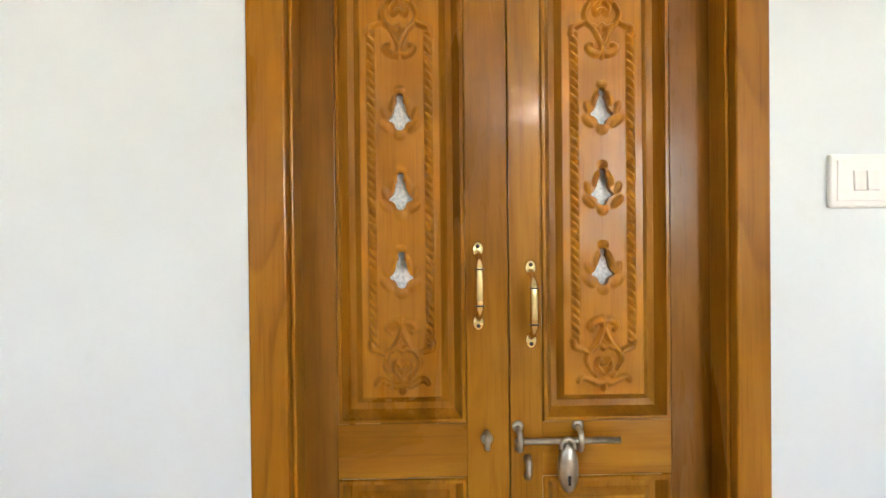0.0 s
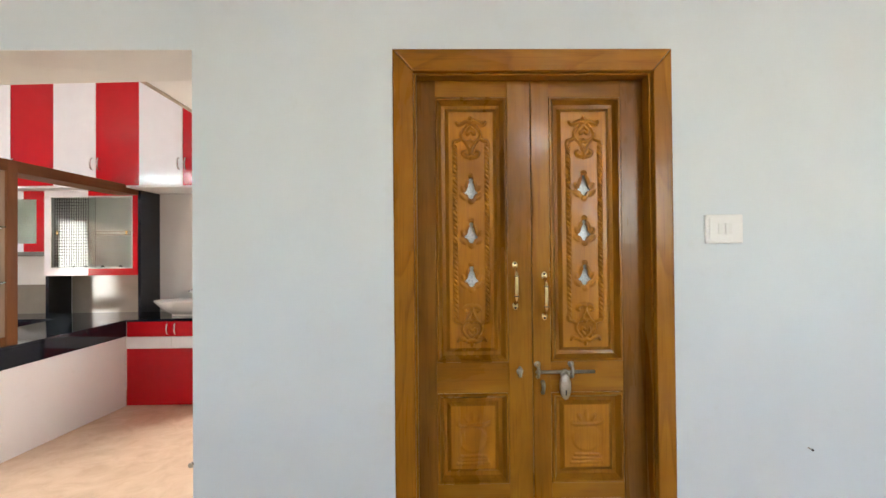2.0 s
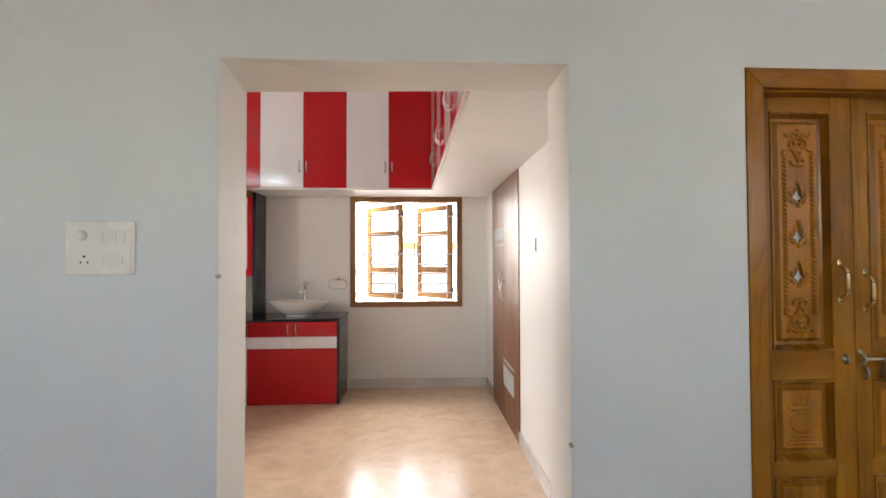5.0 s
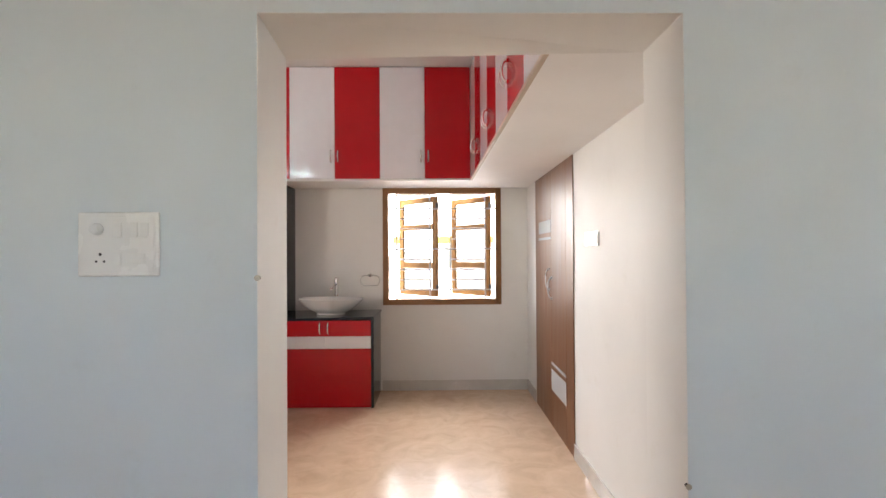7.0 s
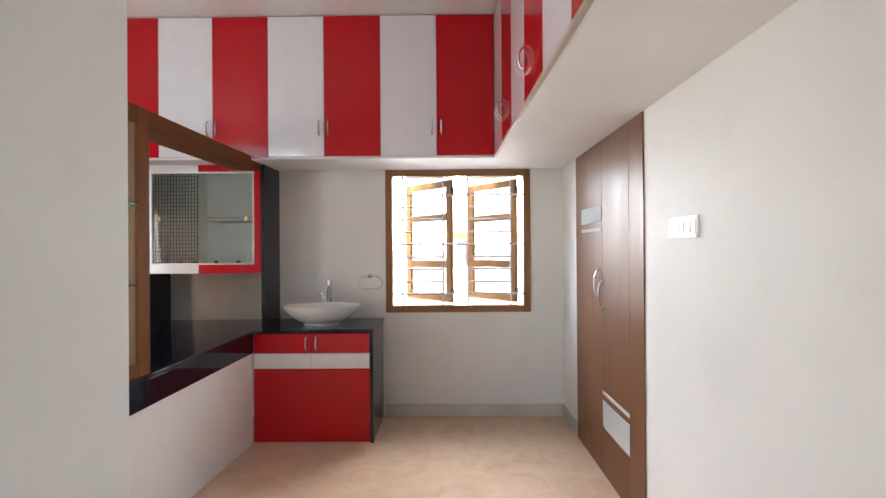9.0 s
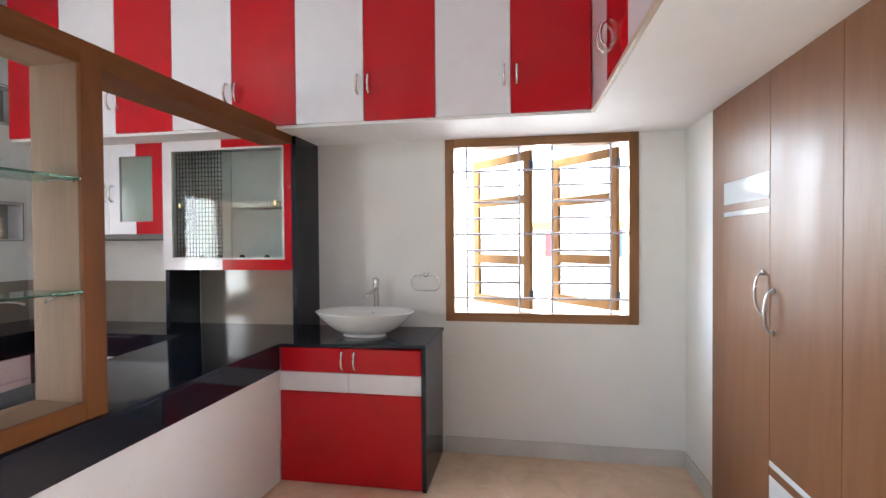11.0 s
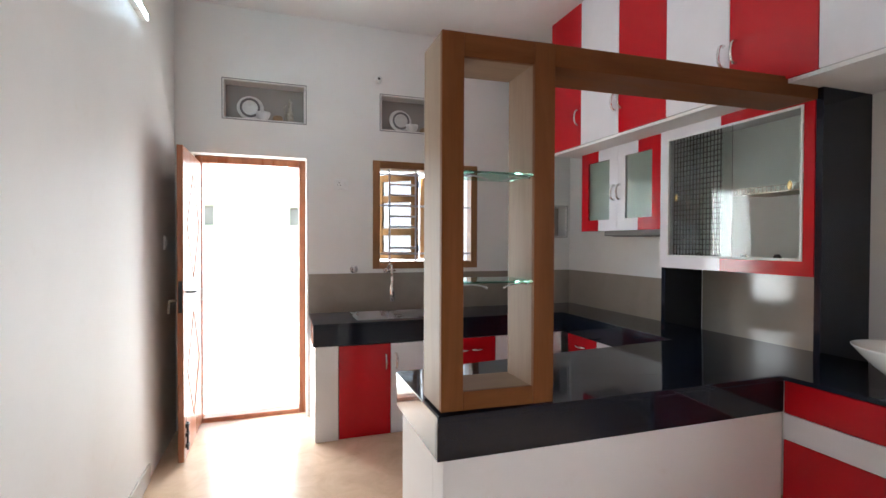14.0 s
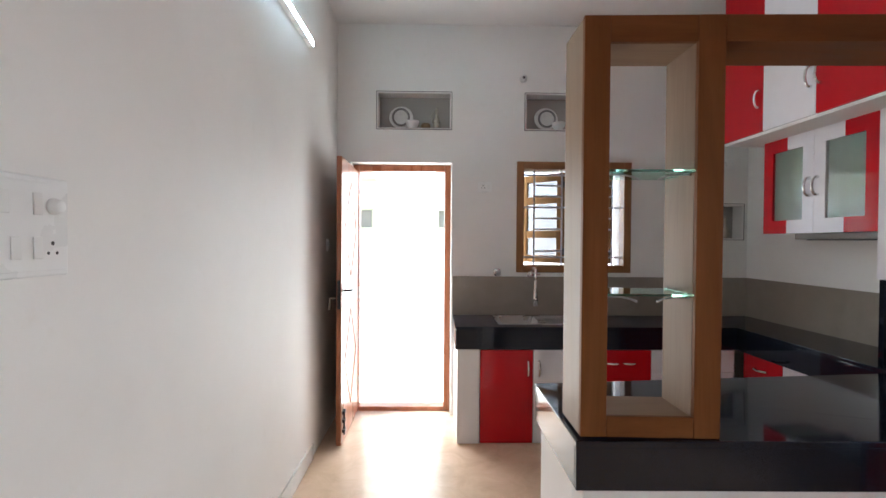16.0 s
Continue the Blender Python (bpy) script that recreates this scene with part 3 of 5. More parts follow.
def settle(ob):
    """The free end of the peninsula lies 3 cm lower than the wall end."""
    for v in ob.data.vertices:
        if v.co.y < 4.0 and v.co.z > 0.3 and v.co.x > -4.3:
            v.co.z -= 0.03 * (4.0 - v.co.y) / 1.6


def lift(x):
    """The stone over the basin cabinet rises a little to its free end."""
    return 0.017 * min(1, max(0, (x + 3.40) / 0.9))


def worktop():
    t = thing("worktop", (-4.2, 4.2, TOP - 0.02), "polished black granite worktop running round the kitchen", "worktop")
    outline = [(-3.472, 2.40), (-3.396, 3.94), (-3.388, 3.962), (-3.36, 3.967), (-2.502, 3.967), (-2.496, YN - 0.002), (XW + 0.002, YN - 0.002), (XW + 0.002, 4.1105), (-4.16, 4.1105), (-4.09, 2.40)]
    sl = part("slab", prism(outline, TOP - 0.02, TOP, 0.003), GRANITE, t)
    settle(sl)
    for v in sl.data.vertices:
        v.co.z += lift(v.co.x)
    # the west run, around the sink
    for a, b in (((XW + 0.002, 2.10), (-5.325, 2.42)), ((XW + 0.002, 3.12), (-5.325, 4.1095)), ((XW + 0.002, 2.4202), (-5.82, 3.1198)), ((-5.44, 2.4202), (-5.325, 3.1198))):
        part("slab", box((*a, TOP - 0.02), (*b, TOP), 0.0), GRANITE, t)
    ap = "deep black granite apron"
    a1 = part("apron", box((-3.492, 2.402, STONE), (-3.474, 3.978, TOP - 0.0205), 0.003), GRANITE, t, ap)
    a1.data.transform(SKEW)
    settle(a1)
    settle(part("apron", box((-4.088, 2.402, STONE), (-3.4925, 2.42, TOP - 0.0205), 0.003), GRANITE, t, ap))
    settle(part("apron", box((-4.088, 2.4205, STONE), (-4.072, 4.1105, TOP - 0.0205), 0.003), GRANITE, t, ap))
    part("apron", box((-5.345, 4.112, STONE), (-4.074, 4.13, TOP - 0.0205), 0.003), GRANITE, t, ap)
    part("apron", box((-5.345, 2.102, STONE), (-5.327, 4.1115, TOP - 0.0205), 0.003), GRANITE, t, ap)
    part("apron", box((-5.865, 2.102, STONE), (-5.3455, 2.12, TOP - 0.0205), 0.003), GRANITE, t, ap)


def peninsula():
    hw = tagged(link("peninsula_half_wall", box((-3.60, 2.425, 0), (-3.480, 3.979, STONE - 0.001), 0.004), CREAM), kind="structure", label="white painted half wall under the granite worktop")
    hw.data.transform(SKEW)
    settle(hw)
    ew = tagged(link("peninsula_end_wall", box((-4.065, 2.425, 0), (-3.601, 2.53, STONE - 0.001), 0.004), CREAM), kind="structure", label="white painted end wall of the peninsula")
    settle(ew)


def west_base():
    tagged(link("sink_counter_pier", box((-5.86, 2.115, 0), (-5.33, 2.275, STONE - 0.001), 0.004), CREAM), kind="structure", label="white painted pier beside the back door")
    z1 = STONE - 0.005
    ys = [2.277, 2.655, 3.03, 3.50, 4.10]
    for i, c in enumerate([RED, WHITE, RED, WHITE]):
        nm = "red" if c is RED else "white"
        what = " laminate drawer cabinet" if i == 3 else " laminate base cabinet"
        t = thing("base_cabinet", (-5.6, (ys[i] + ys[i + 1]) / 2, 0), nm + what + " under black granite", "cabinet", "kitchen base cabinets")
        part("body", box((-5.85, ys[i] + 0.002, 0), (-5.35, ys[i + 1] - 0.002, z1), 0.001), WHITE, t)
        if i == 3:
            for a, b in ((0.005, 0.17), (0.172, 0.34), (0.342, 0.51), (0.512, z1)):
                d = part("drawer_front", box((-5.349, ys[i] + 0.002, a), (-5.331, ys[i + 1] - 0.002, b), 0.002), c, t)
                d_handle((-5.331, (ys[i] + ys[i + 1]) / 2, (a + b) / 2), (1, 0, 0), (0, 1, 0), d)
            continue
        d = part("door", box((-5.349, ys[i] + 0.002, 0.005), (-5.331, ys[i + 1] - 0.002, z1), 0.002), c, t)
        if i == 2:
            for k in (0.19, 0.31):
                d_handle((-5.331, ys[i] + k, z1 - 0.09), (1, 0, 0), (0, 1, 0), d, 0.085)
        else:
            d_handle((-5.331, ys[i + 1] - 0.04 if i == 0 else ys[i] + 0.04, z1 - 0.13), (1, 0, 0), (0, 0, 1), d)
    xs = [-5.30, -4.92, -4.50, -4.10]
    for i, c in enumerate([RED, WHITE, RED]):
        nm = "red" if c is RED else "white"
        t = thing("base_cabinet", ((xs[i] + xs[i + 1]) / 2, 4.35, 0), nm + " laminate base cabinet in the corner run", "cabinet", "kitchen base cabinets")
        part("body", box((xs[i] + 0.002, 4.16, 0), (xs[i + 1] - 0.002, YN - 0.002, z1), 0.001), WHITE, t)
        d = part("door", box((xs[i] + 0.002, 4.140, 0.005), (xs[i + 1] - 0.002, 4.158, z1), 0.002), c, t)
        d_handle(((xs[i] + xs[i + 1]) / 2, 4.140, z1 - 0.08), (0, -1, 0), (1, 0, 0), d)


def basin_cabinet():
    t = thing("basin_cabinet", (-2.96, 4.2, 0), "red laminate washbasin cabinet with white drawer band", "cabinet")
    part("body", box((-3.40, 4.0, 0.0), (-2.532, YN - 0.002, TOP - 0.021), 0.001), RED, t)
    z1 = TOP - 0.012
    x0, x1, xm = -3.398, -2.532, -2.966
    part("lower_panel", box((x0, 3.982, 0.006), (x1, 3.9995, 0.548), 0.002), RED, t)
    for a, b in ((x0, xm), (xm, x1)):
        d = part("drawer_front", box((a + 0.001, 3.981, 0.551), (b - 0.001, 3.9995, 0.664), 0.002), WHITE, t, "white laminate band")
        u = part("door", box((a + 0.001, 3.982, 0.666), (b - 0.001, 3.9995, z1 - 0.01), 0.002), RED, t)
        s = -1 if b == xm else 1
        d_handle((xm + s * 0.038, 3.982, 0.742), (0, -1, 0), (0, 0, 1), u, 0.098, 0.026, 0.0055)
    part("side_panel", box((-2.530, 3.975, 0.0), (-2.504, YN - 0.013, TOP - 0.005), 0.002), GRANITE, t, "black granite end panel")


def basin():
    c = (-2.955, 4.235, TOP + lift(-2.955))
    t = thing("wash_basin", c, "oval white ceramic vessel basin on a foot ring", "basin")
    prof = [(0.06, 0.012), (0.146, 0.0), (0.150, 0.006), (0.144, 0.014), (0.148, 0.022), (0.185, 0.034), (0.225, 0.058), (0.265, 0.092), (0.303, 0.133), (0.331, 0.166), (0.337, 0.174), (0.335, 0.178), (0.328, 0.177), (0.300, 0.150), (0.25, 0.100), (0.19, 0.062), (0.05, 0.045), (0.02, 0.044)]
    prof = [(r * 0.945, z * 0.88) for r, z in prof]
    part("bowl", lathe(bmesh.new(), prof, c, 56, 1.0, 0.66), CERAMIC, t, "", True)
    part("drain", lathe(bmesh.new(), [(0.022, 0.040), (0.024, 0.044), (0.004, 0.046)], c, 20), CHROME, t, "chrome drain", True)
    part("overflow", box((c[0] - 0.013, c[1] + 0.166, c[2] + 0.116), (c[0] + 0.013, c[1] + 0.178, c[2] + 0.122), 0.002), STEEL, t)
    f = (-2.952, 4.475, TOP + lift(-2.94))
    t = thing("basin_tap", f, "tall chrome pillar tap behind the basin", "tap")
    bm = lathe(bmesh.new(), [(0.026, 0.0), (0.026, 0.006), (0.019, 0.012), (0.019, 0.285), (0.022, 0.290), (0.022, 0.338), (0.018, 0.345)], f, 24)
    part("body", bm, CHROME, t, "", True)
    part("spout", cyl(bmesh.new(), (f[0], f[1] - 0.01, f[2] + 0.280), (f[0] - 0.035, f[1] - 0.12, f[2] + 0.232), 0.012, 0.011), CHROME, t, "", True)
    part("lever", box((f[0] - 0.004, f[1] - 0.05, f[2] + 0.345), (f[0] + 0.004, f[1] + 0.01, f[2] + 0.353), 0.002), CHROME, t)
    r = (-2.61, YN, 1.21)
    t = thing("towel_ring", r, "oval chrome towel ring on the wall", "towel ring")
    part("mount", cyl(bmesh.new(), (r[0], YN, r[2]), (r[0], YN - 0.045, r[2]), 0.020, 0.016, 20), CHROME, t, "", True)
    bm = tube(bmesh.new(), [(r[0] + 0.055 * (1 if math.cos(s) > 0 else -1) + 0.045 * math.cos(s), YN - 0.04, r[2] - 0.055 + 0.053 * math.sin(s)) for s in [2 * math.pi * k / 40 for k in range(40)]], 0.004, 8, True)
    part("ring", bm, CHROME, t, "", True)


worktop()
peninsula()
west_base()
basin_cabinet()
basin()


# ---- divider frame on the peninsula ----
BEAM_SKEW = Matrix(((1, 0.036, 0, 0.050 * (2.858 - 2.42) - 0.036 * 2.858), (0, 1, 0, 0), (0, 0, 1, 0), (0, 0, 0, 1)))


def divider():
    x0, x1 = -3.70, -3.486
    t = thing("divider_frame", (-3.57, 2.63, TOP), "tall brown laminate divider with open shelves and long beam", "divider")
    z0, z1 = TOP - 0.021, 2.150
    f = 0.003
    # brown outer faces, pale inner core
    for y0, y1 in ((2.418, 2.500), (2.774, 2.857)):
        p = part("post", box((x0, y0, z0), (x1 - 0.019, y1, z1 - 0.002), 0.002), PALE["z"], t, "pale laminate post")
        part("facing", box((x1 - 0.018, y0, z0), (x1, y1, z1), 0.002), VENEER["z"], p, "brown laminate facing")
    for za, zb, nm in ((z0, 0.878, "bottom_rail"), (2.066, z1, "top_rail")):
        p = part(nm, box((x0, 2.501, za), (x1 - 0.019, 2.773, zb - 0.002), 0.002), PALE["y"], t)
        part("facing", box((x1 - 0.018, 2.501, za), (x1 - 0.001, 2.773, zb), 0.002), VENEER["y"], p, "brown laminate facing")
    part("beam", box((x0, 2.858, 2.066), (x1, 4.198, z1), 0.003), VENEER["y"], t, "long brown laminate beam to the cabinet")
    for z in (1.658, 1.262):
        s = thing("glass_shelf", (-3.57, 2.637, z), "clear glass shelf with green edge in the divider", "shelf", "divider glass shelves")
        part("pane", box((x0 + 0.004, 2.5015, z), (x1 - 0.006, 2.7725, z + 0.008), 0.001), GREEN, s)
        for y, sgn in ((2.5005, 1), (2.7735, -1)):
            part("bracket", tube(bmesh.new(), [(x1 - 0.035, y, z - 0.0045), (x1 - 0.035, y + sgn * 0.05, z - 0.005), (x1 - 0.035, y + sgn * 0.085, z - 0.012), (x1 - 0.035, y + sgn * 0.105, z - 0.020)], [0.0035, 0.003, 0.003, 0.0045], 8), STEEL, s, "thin bent steel support", True)
        for o in s.children_recursive:
            o.data.transform(SKEW)
    for o in t.children_recursive:
        o.data.transform(BEAM_SKEW if o.name.startswith("beam") else SKEW)


divider()


# ---- wall cabinets over the corner counter ----
def glass_cabinet():
    yf = 4.205
    t = thing("crockery_cabinet", (-3.9, 4.37, 1.255), "white and red wall cabinet with sliding glass front", "cabinet")
    x0, x1, z0, z1 = -4.365, -3.43, 1.255, SLAB - 0.002
    back = plain("mesh_backing_grey", (0.80, 0.83, 0.80), 0.5)
    part("back_panel", box((x0 + 0.02, YN - 0.02, z0 + 0.02), (x1 - 0.02, YN - 0.003, z1 - 0.02), 0.001), back, t)
    part("carcass", boxes([((x0, yf + 0.02, z0), (x0 + 0.018, YN - 0.003, z1)), ((x1 - 0.018, yf + 0.02, z0), (x1, YN - 0.003, z1)),
                           ((x0 + 0.018, yf + 0.02, z0), (x1 - 0.018, YN - 0.003, z0 + 0.018)), ((x0 + 0.018, yf + 0.02, z1 - 0.018), (x1 - 0.018, YN - 0.003, z1))], 0.001), WHITE, t)
    xm = -3.925
    gx0, gx1, gz0, gz1 = -4.305, -3.480, 1.325, 2.062
    fr = part("front_frame", boxes([((x0, yf, z0), (gx0, yf + 0.019, z1)), ((gx0, yf, z0), (xm, yf + 0.019, gz0)), ((gx0, yf, gz1), (xm, yf + 0.019, z1))], 0.0), WHITE, t, "white laminate half of the front")
    part("front_frame", boxes([((gx1, yf, z0), (x1, yf + 0.019, z1)), ((xm, yf, z0), (gx1, yf + 0.019, gz0)), ((xm, yf, gz1), (gx1, yf + 0.019, z1))], 0.0), RED, t, "red laminate half of the front")
    w = 0.012
    part("glazing_bead", boxes([((gx0, yf - 0.006, gz0), (gx0 + w, yf + 0.012, gz1)), ((gx1 - w, yf - 0.006, gz0), (gx1, yf + 0.012, gz1)),
                                ((gx0 + w, yf - 0.006, gz0), (gx1 - w, yf + 0.012, gz0 + w)), ((gx0 + w, yf - 0.006, gz1 - w), (gx1 - w, yf + 0.012, gz1))], 0.002), PLASTIC, t, "white glazing bead")
    for a, b, d in ((gx0 + w, -3.86, 0.010), (-3.93, gx1 - w, 0.002)):
        g = part("sliding_pane", box((a, yf + d, gz0 + w), (b, yf + d + 0.004, gz1 - w), 0), TINT, t)
        k = a + 0.05 if d > 0.005 else b - 0.05
        part("finger_pull", lathe(bmesh.new(), [(0.012, 0.0), (0.013, 0.002), (0.010, 0.005)], (0, 0, 0), 20, 1.0, 1.9), BRASS, g, "small ivory finger pull", True)
        fp = g.children[0]
        fp.data.transform(Matrix.Translation((k, yf + d - 0.001, 1.69)) @ pose(0, 0, 0, 90))
    for x in (-4.09, -3.97, -3.80, -3.62):
        part("rail_clip", boxes([((x - 0.017, yf + 0.022, z0 + 0.0185), (x + 0.017, yf + 0.040, z0 + 0.092)), ((x - 0.012, yf + 0.024, z0 + 0.092), (x + 0.012, yf + 0.038, z0 + 0.100))], 0.003), DARK, t, "small black rail clip")
    # perforated plate rack inside
    r = thing("plate_rack", (-4.1, 4.4, 1.28), "dark wire plate rack behind the glass", "rack")
    bm = bmesh.new()
    for i in range(15):
        bx(bm, (gx0 + 0.016 + i * 0.024, 4.240, 1.30), (gx0 + 0.0205 + i * 0.024, 4.2435, 2.07))
    for i in range(26):
        bx(bm, (gx0 + 0.012, 4.244, 1.31 + i * 0.030), (gx0 + 0.36, 4.2475, 1.3145 + i * 0.030))
    tagged(part("wire_grid", bm, DARK, r), kind="stuff")
    s = thing("wire_shelf", (-3.7, 4.40, 1.69), "dark wire shelf inside the glass cabinet", "shelf")
    bm = boxes([((-3.89, 4.26, 1.70), (-3.46, 4.265, 1.706)), ((-3.89, 4.26, 1.67), (-3.46, 4.265, 1.676))], 0)
    part("rail", bm, IRON, s)
    bm = bmesh.new()
    for i in range(19):
        bx(bm, (-3.885 + i * 0.023, 4.261, 1.672), (-3.881 + i * 0.023, 4.52, 1.676))
        bx(bm, (-3.885 + i * 0.023, 4.261, 1.676), (-3.881 + i * 0.023, 4.264, 1.702))
    tagged(part("wires", bm, IRON, s), kind="stuff")
    # granite fins either side
    tagged(link("granite_fin", box((-3.424, 4.2, TOP + 0.001), (-3.394, YN - 0.002, SLAB - 0.002), 0.002), GRANITE), "tall black granite fin beside the glass cabinet", "panel", "granite fins")
    tagged(link("granite_fin", box((-4.362, 4.215, TOP + 0.001), (-4.332, YN - 0.0155, 1.254), 0.002), GRANITE), "short black granite fin under the glass cabinet", "panel", "granite fins")


def small_cabinet():
    yf = 4.215
    x0, x1, z0, z1 = -5.225, -4.367, 1.50, SLAB - 0.002
    t = thing("wall_cabinet", ((x0 + x1) / 2, 4.38, z0), "red and white wall cabinet with two frosted glass doors", "cabinet")
    part("body", box((x0, yf + 0.021, z0), (x1, YN - 0.003, z1), 0.001), plain("cabinet_interior_grey_green", (0.42, 0.47, 0.43), 0.5), t)
    xm = (x0 + x1) / 2
    for a, b, outer in ((x0, xm - 0.001, -1), (xm + 0.001, x1, 1)):
        w = 0.085
        mid = (a + b) / 2
        d = part("door", boxes([((a, yf, z0), (a + w, yf + 0.02, z1)), ((a + w, yf, z0), (mid, yf + 0.02, z0 + w)), ((a + w, yf, z1 - w), (mid, yf + 0.02, z1))], 0.0), RED if outer < 0 else WHITE, t, "two-tone laminate door frame")
        part("door_half", boxes([((b - w, yf, z0), (b, yf + 0.02, z1)), ((mid, yf, z0), (b - w, yf + 0.02, z0 + w)), ((mid, yf, z1 - w), (b - w, yf + 0.02, z1))], 0.0), WHITE if outer < 0 else RED, d)
        part("pane", box((a + w, yf + 0.007, z0 + w), (b - w, yf + 0.012, z1 - w), 0), FROST, d, "frosted glass")
        hx = b - 0.03 if outer < 0 else a + 0.03
        d_handle((hx, yf, 1.78), (0, -1, 0), (0, 0, 1), d, 0.105, 0.036, 0.007)
    h = thing("cooker_hood", (-4.66, 4.36, 1.455), "thin grey steel hood under the wall cabinet", "hood")
    part("canopy", box((-4.95, 4.225, 1.462), (-4.372, YN - 0.005, 1.499), 0.004), plain("grey_hood_paint", (0.16, 0.15, 0.14), 0.5), h)
    part("filter", box((-4.90, 4.26, 1.456), (-4.42, 4.50, 1.4615), 0.001), DARK, h)


glass_cabinet()
small_cabinet()


def backsplash():
    rows = [("backsplash_north", (-5.868, YN - 0.012, TOP + 0.001), (-4.3635, YN, 1.15)), ("backsplash_niche", (-4.3305, YN - 0.012, TOP + 0.001), (-3.4255, YN, 1.253)),
            ("backsplash_west", (XW, 2.10, TOP + 0.001), (XW + 0.012, YN - 0.0005, 1.15))]
    for nm, a, b in rows:
        tagged(link(nm, box(a, b, 0.001), TILE), kind="structure", label="glossy taupe marble backsplash tile")


backsplash()


# ---- wardrobe ----
def wardrobe():
    t = thing("wardrobe", (-0.7, 3.47, 0), "built-in walnut laminate wardrobe flush with the wall", "wardrobe")
    xf = -0.964
    y0, ya, yb, y1 = 2.838, 3.03, 3.482, 4.087
    z1 = SLAB - 0.002
    for a, b in ((ya, yb), (yb, y1)):
        d = part("door", box((xf, a + 0.0015, 0.01), (xf + 0.005, b - 0.0015, z1), 0.0008), WARD, t, "walnut laminate door")
        if a == yb:
            for za, zb in ((1.603, 1.711), (1.545, 1.567)):
                part("inlay", box((xf - 0.003, a + 0.003, za), (xf - 0.0002, b - 0.155, zb), 0.0005), INLAY, d, "grey-white gloss inlay")
        else:
            for za, zb in ((0.30, 0.470), (0.508, 0.530)):
                part("inlay", box((xf - 0.003, a + 0.005, za), (xf - 0.0002, b - 0.005, zb), 0.0005), INLAY, d, "grey-white gloss inlay")
        hy = b - 0.03 if a == ya else a + 0.05
        zc = 1.14 if a == ya else 1.21
        d_handle((xf, hy, zc), (-1, 0, 0), (0, 0, 1), d, 0.17, 0.035, 0.0045, STEEL)
        for s in (-0.085, 0.085):
            hr = part("handle_rose", lathe(bmesh.new(), [(0.010, 0), (0.012, 0.004), (0.008, 0.010)], (0, 0, 0), 16), STEEL, d, "steel handle rose", True)
            hr.data.transform(Matrix.Translation((xf, hy, zc + s)) @ pose(0, 0, 0, 0, -90))
    part("side_filler", box((xf, y0, 0.01), (xf + 0.005, ya - 0.0015, z1), 0.0008), WARD, t)
    part("plinth", box((xf + 0.0015, y0, 0.0), (xf + 0.005, y1, 0.0095), 0), WARD, t)


wardrobe()


# ---- carved double door ----
def prism_xz(pts, y0, y1, bev=0.003):
    bm = bmesh.new()
    f = bm.faces.new([bm.verts.new((x, y0, z)) for x, z in pts])
    r = bmesh.ops.extrude_face_region(bm, geom=[f])
    bmesh.ops.translate(bm, vec=(0, y1 - y0, 0), verts=[v for v in r["geom"] if isinstance(v, bmesh.types.BMVert)])
    if bev:
        bmesh.ops.bevel(bm, geom=[e for e in bm.edges if all(abs(v.co.y - y0) < 1e-6 for v in e.verts)], offset=bev, segments=2, affect="EDGES", profile=0.5)
    return bm


def stepped(bm, x0, x1, z0, z1, steps):
    """Mouldings: nested rectangles, each (inset, y), joined by sloping strips."""
    prev = None
    for ins, y in steps:
        r = [bm.verts.new(p) for p in ((x0 + ins, y, z0 + ins), (x1 - ins, y, z0 + ins), (x1 - ins, y, z1 - ins), (x0 + ins, y, z1 - ins))]
        if prev:
            for k in range(4):
                bm.faces.new((prev[k], prev[(k + 1) % 4], r[(k + 1) % 4], r[k]))
        prev = r
    return bm


def bell_outline(cx, cz, s=1.0):
    half = [(0.0, 0.0365), (0.0045, 0.0355), (0.007, 0.031), (0.0065, 0.025), (0.0055, 0.021), (0.009, 0.016), (0.011, 0.008), (0.0125, 0.0), (0.0165, -0.008), (0.0225, -0.0135), (0.0225, -0.017), (0.0150, -0.0205), (0.0105, -0.025), (0.0088, -0.031), (0.0045, -0.0355), (0.0, -0.0365)]
    pts = [(x, z) for x, z in half] + [(-x, z) for x, z in half[-2:0:-1]]
    return [(cx + s * x, cz + s * z) for x, z in pts]


def pierced_panel(x0, x1, z0, z1, y, thick, holes):
    """A flat panel in the x-z plane with shaped holes right through it."""
    cu = bpy.data.curves.new("pierced", "CURVE")
    cu.dimensions, cu.fill_mode, cu.extrude = "2D", "BOTH", thick / 2
    for loop in [[(x0, z0), (x1, z0), (x1, z1), (x0, z1)], *holes]:
        sp = cu.splines.new("POLY")
        sp.points.add(len(loop) - 1)
        sp.use_cyclic_u = True
        for q, (x, z) in zip(sp.points, loop):
            q.co = (x, z, 0, 1)
    tmp = bpy.data.objects.new("pierced", cu)
    me = bpy.data.meshes.new_from_object(tmp)
    me.transform(Matrix.Translation((0, y + thick / 2, 0)) @ pose(0, 0, 0, 90))
    bm = bmesh.new()
    bm.from_mesh(me)
    bpy.data.objects.remove(tmp)
    bpy.data.curves.remove(cu)
    bpy.data.meshes.remove(me)
    return bm


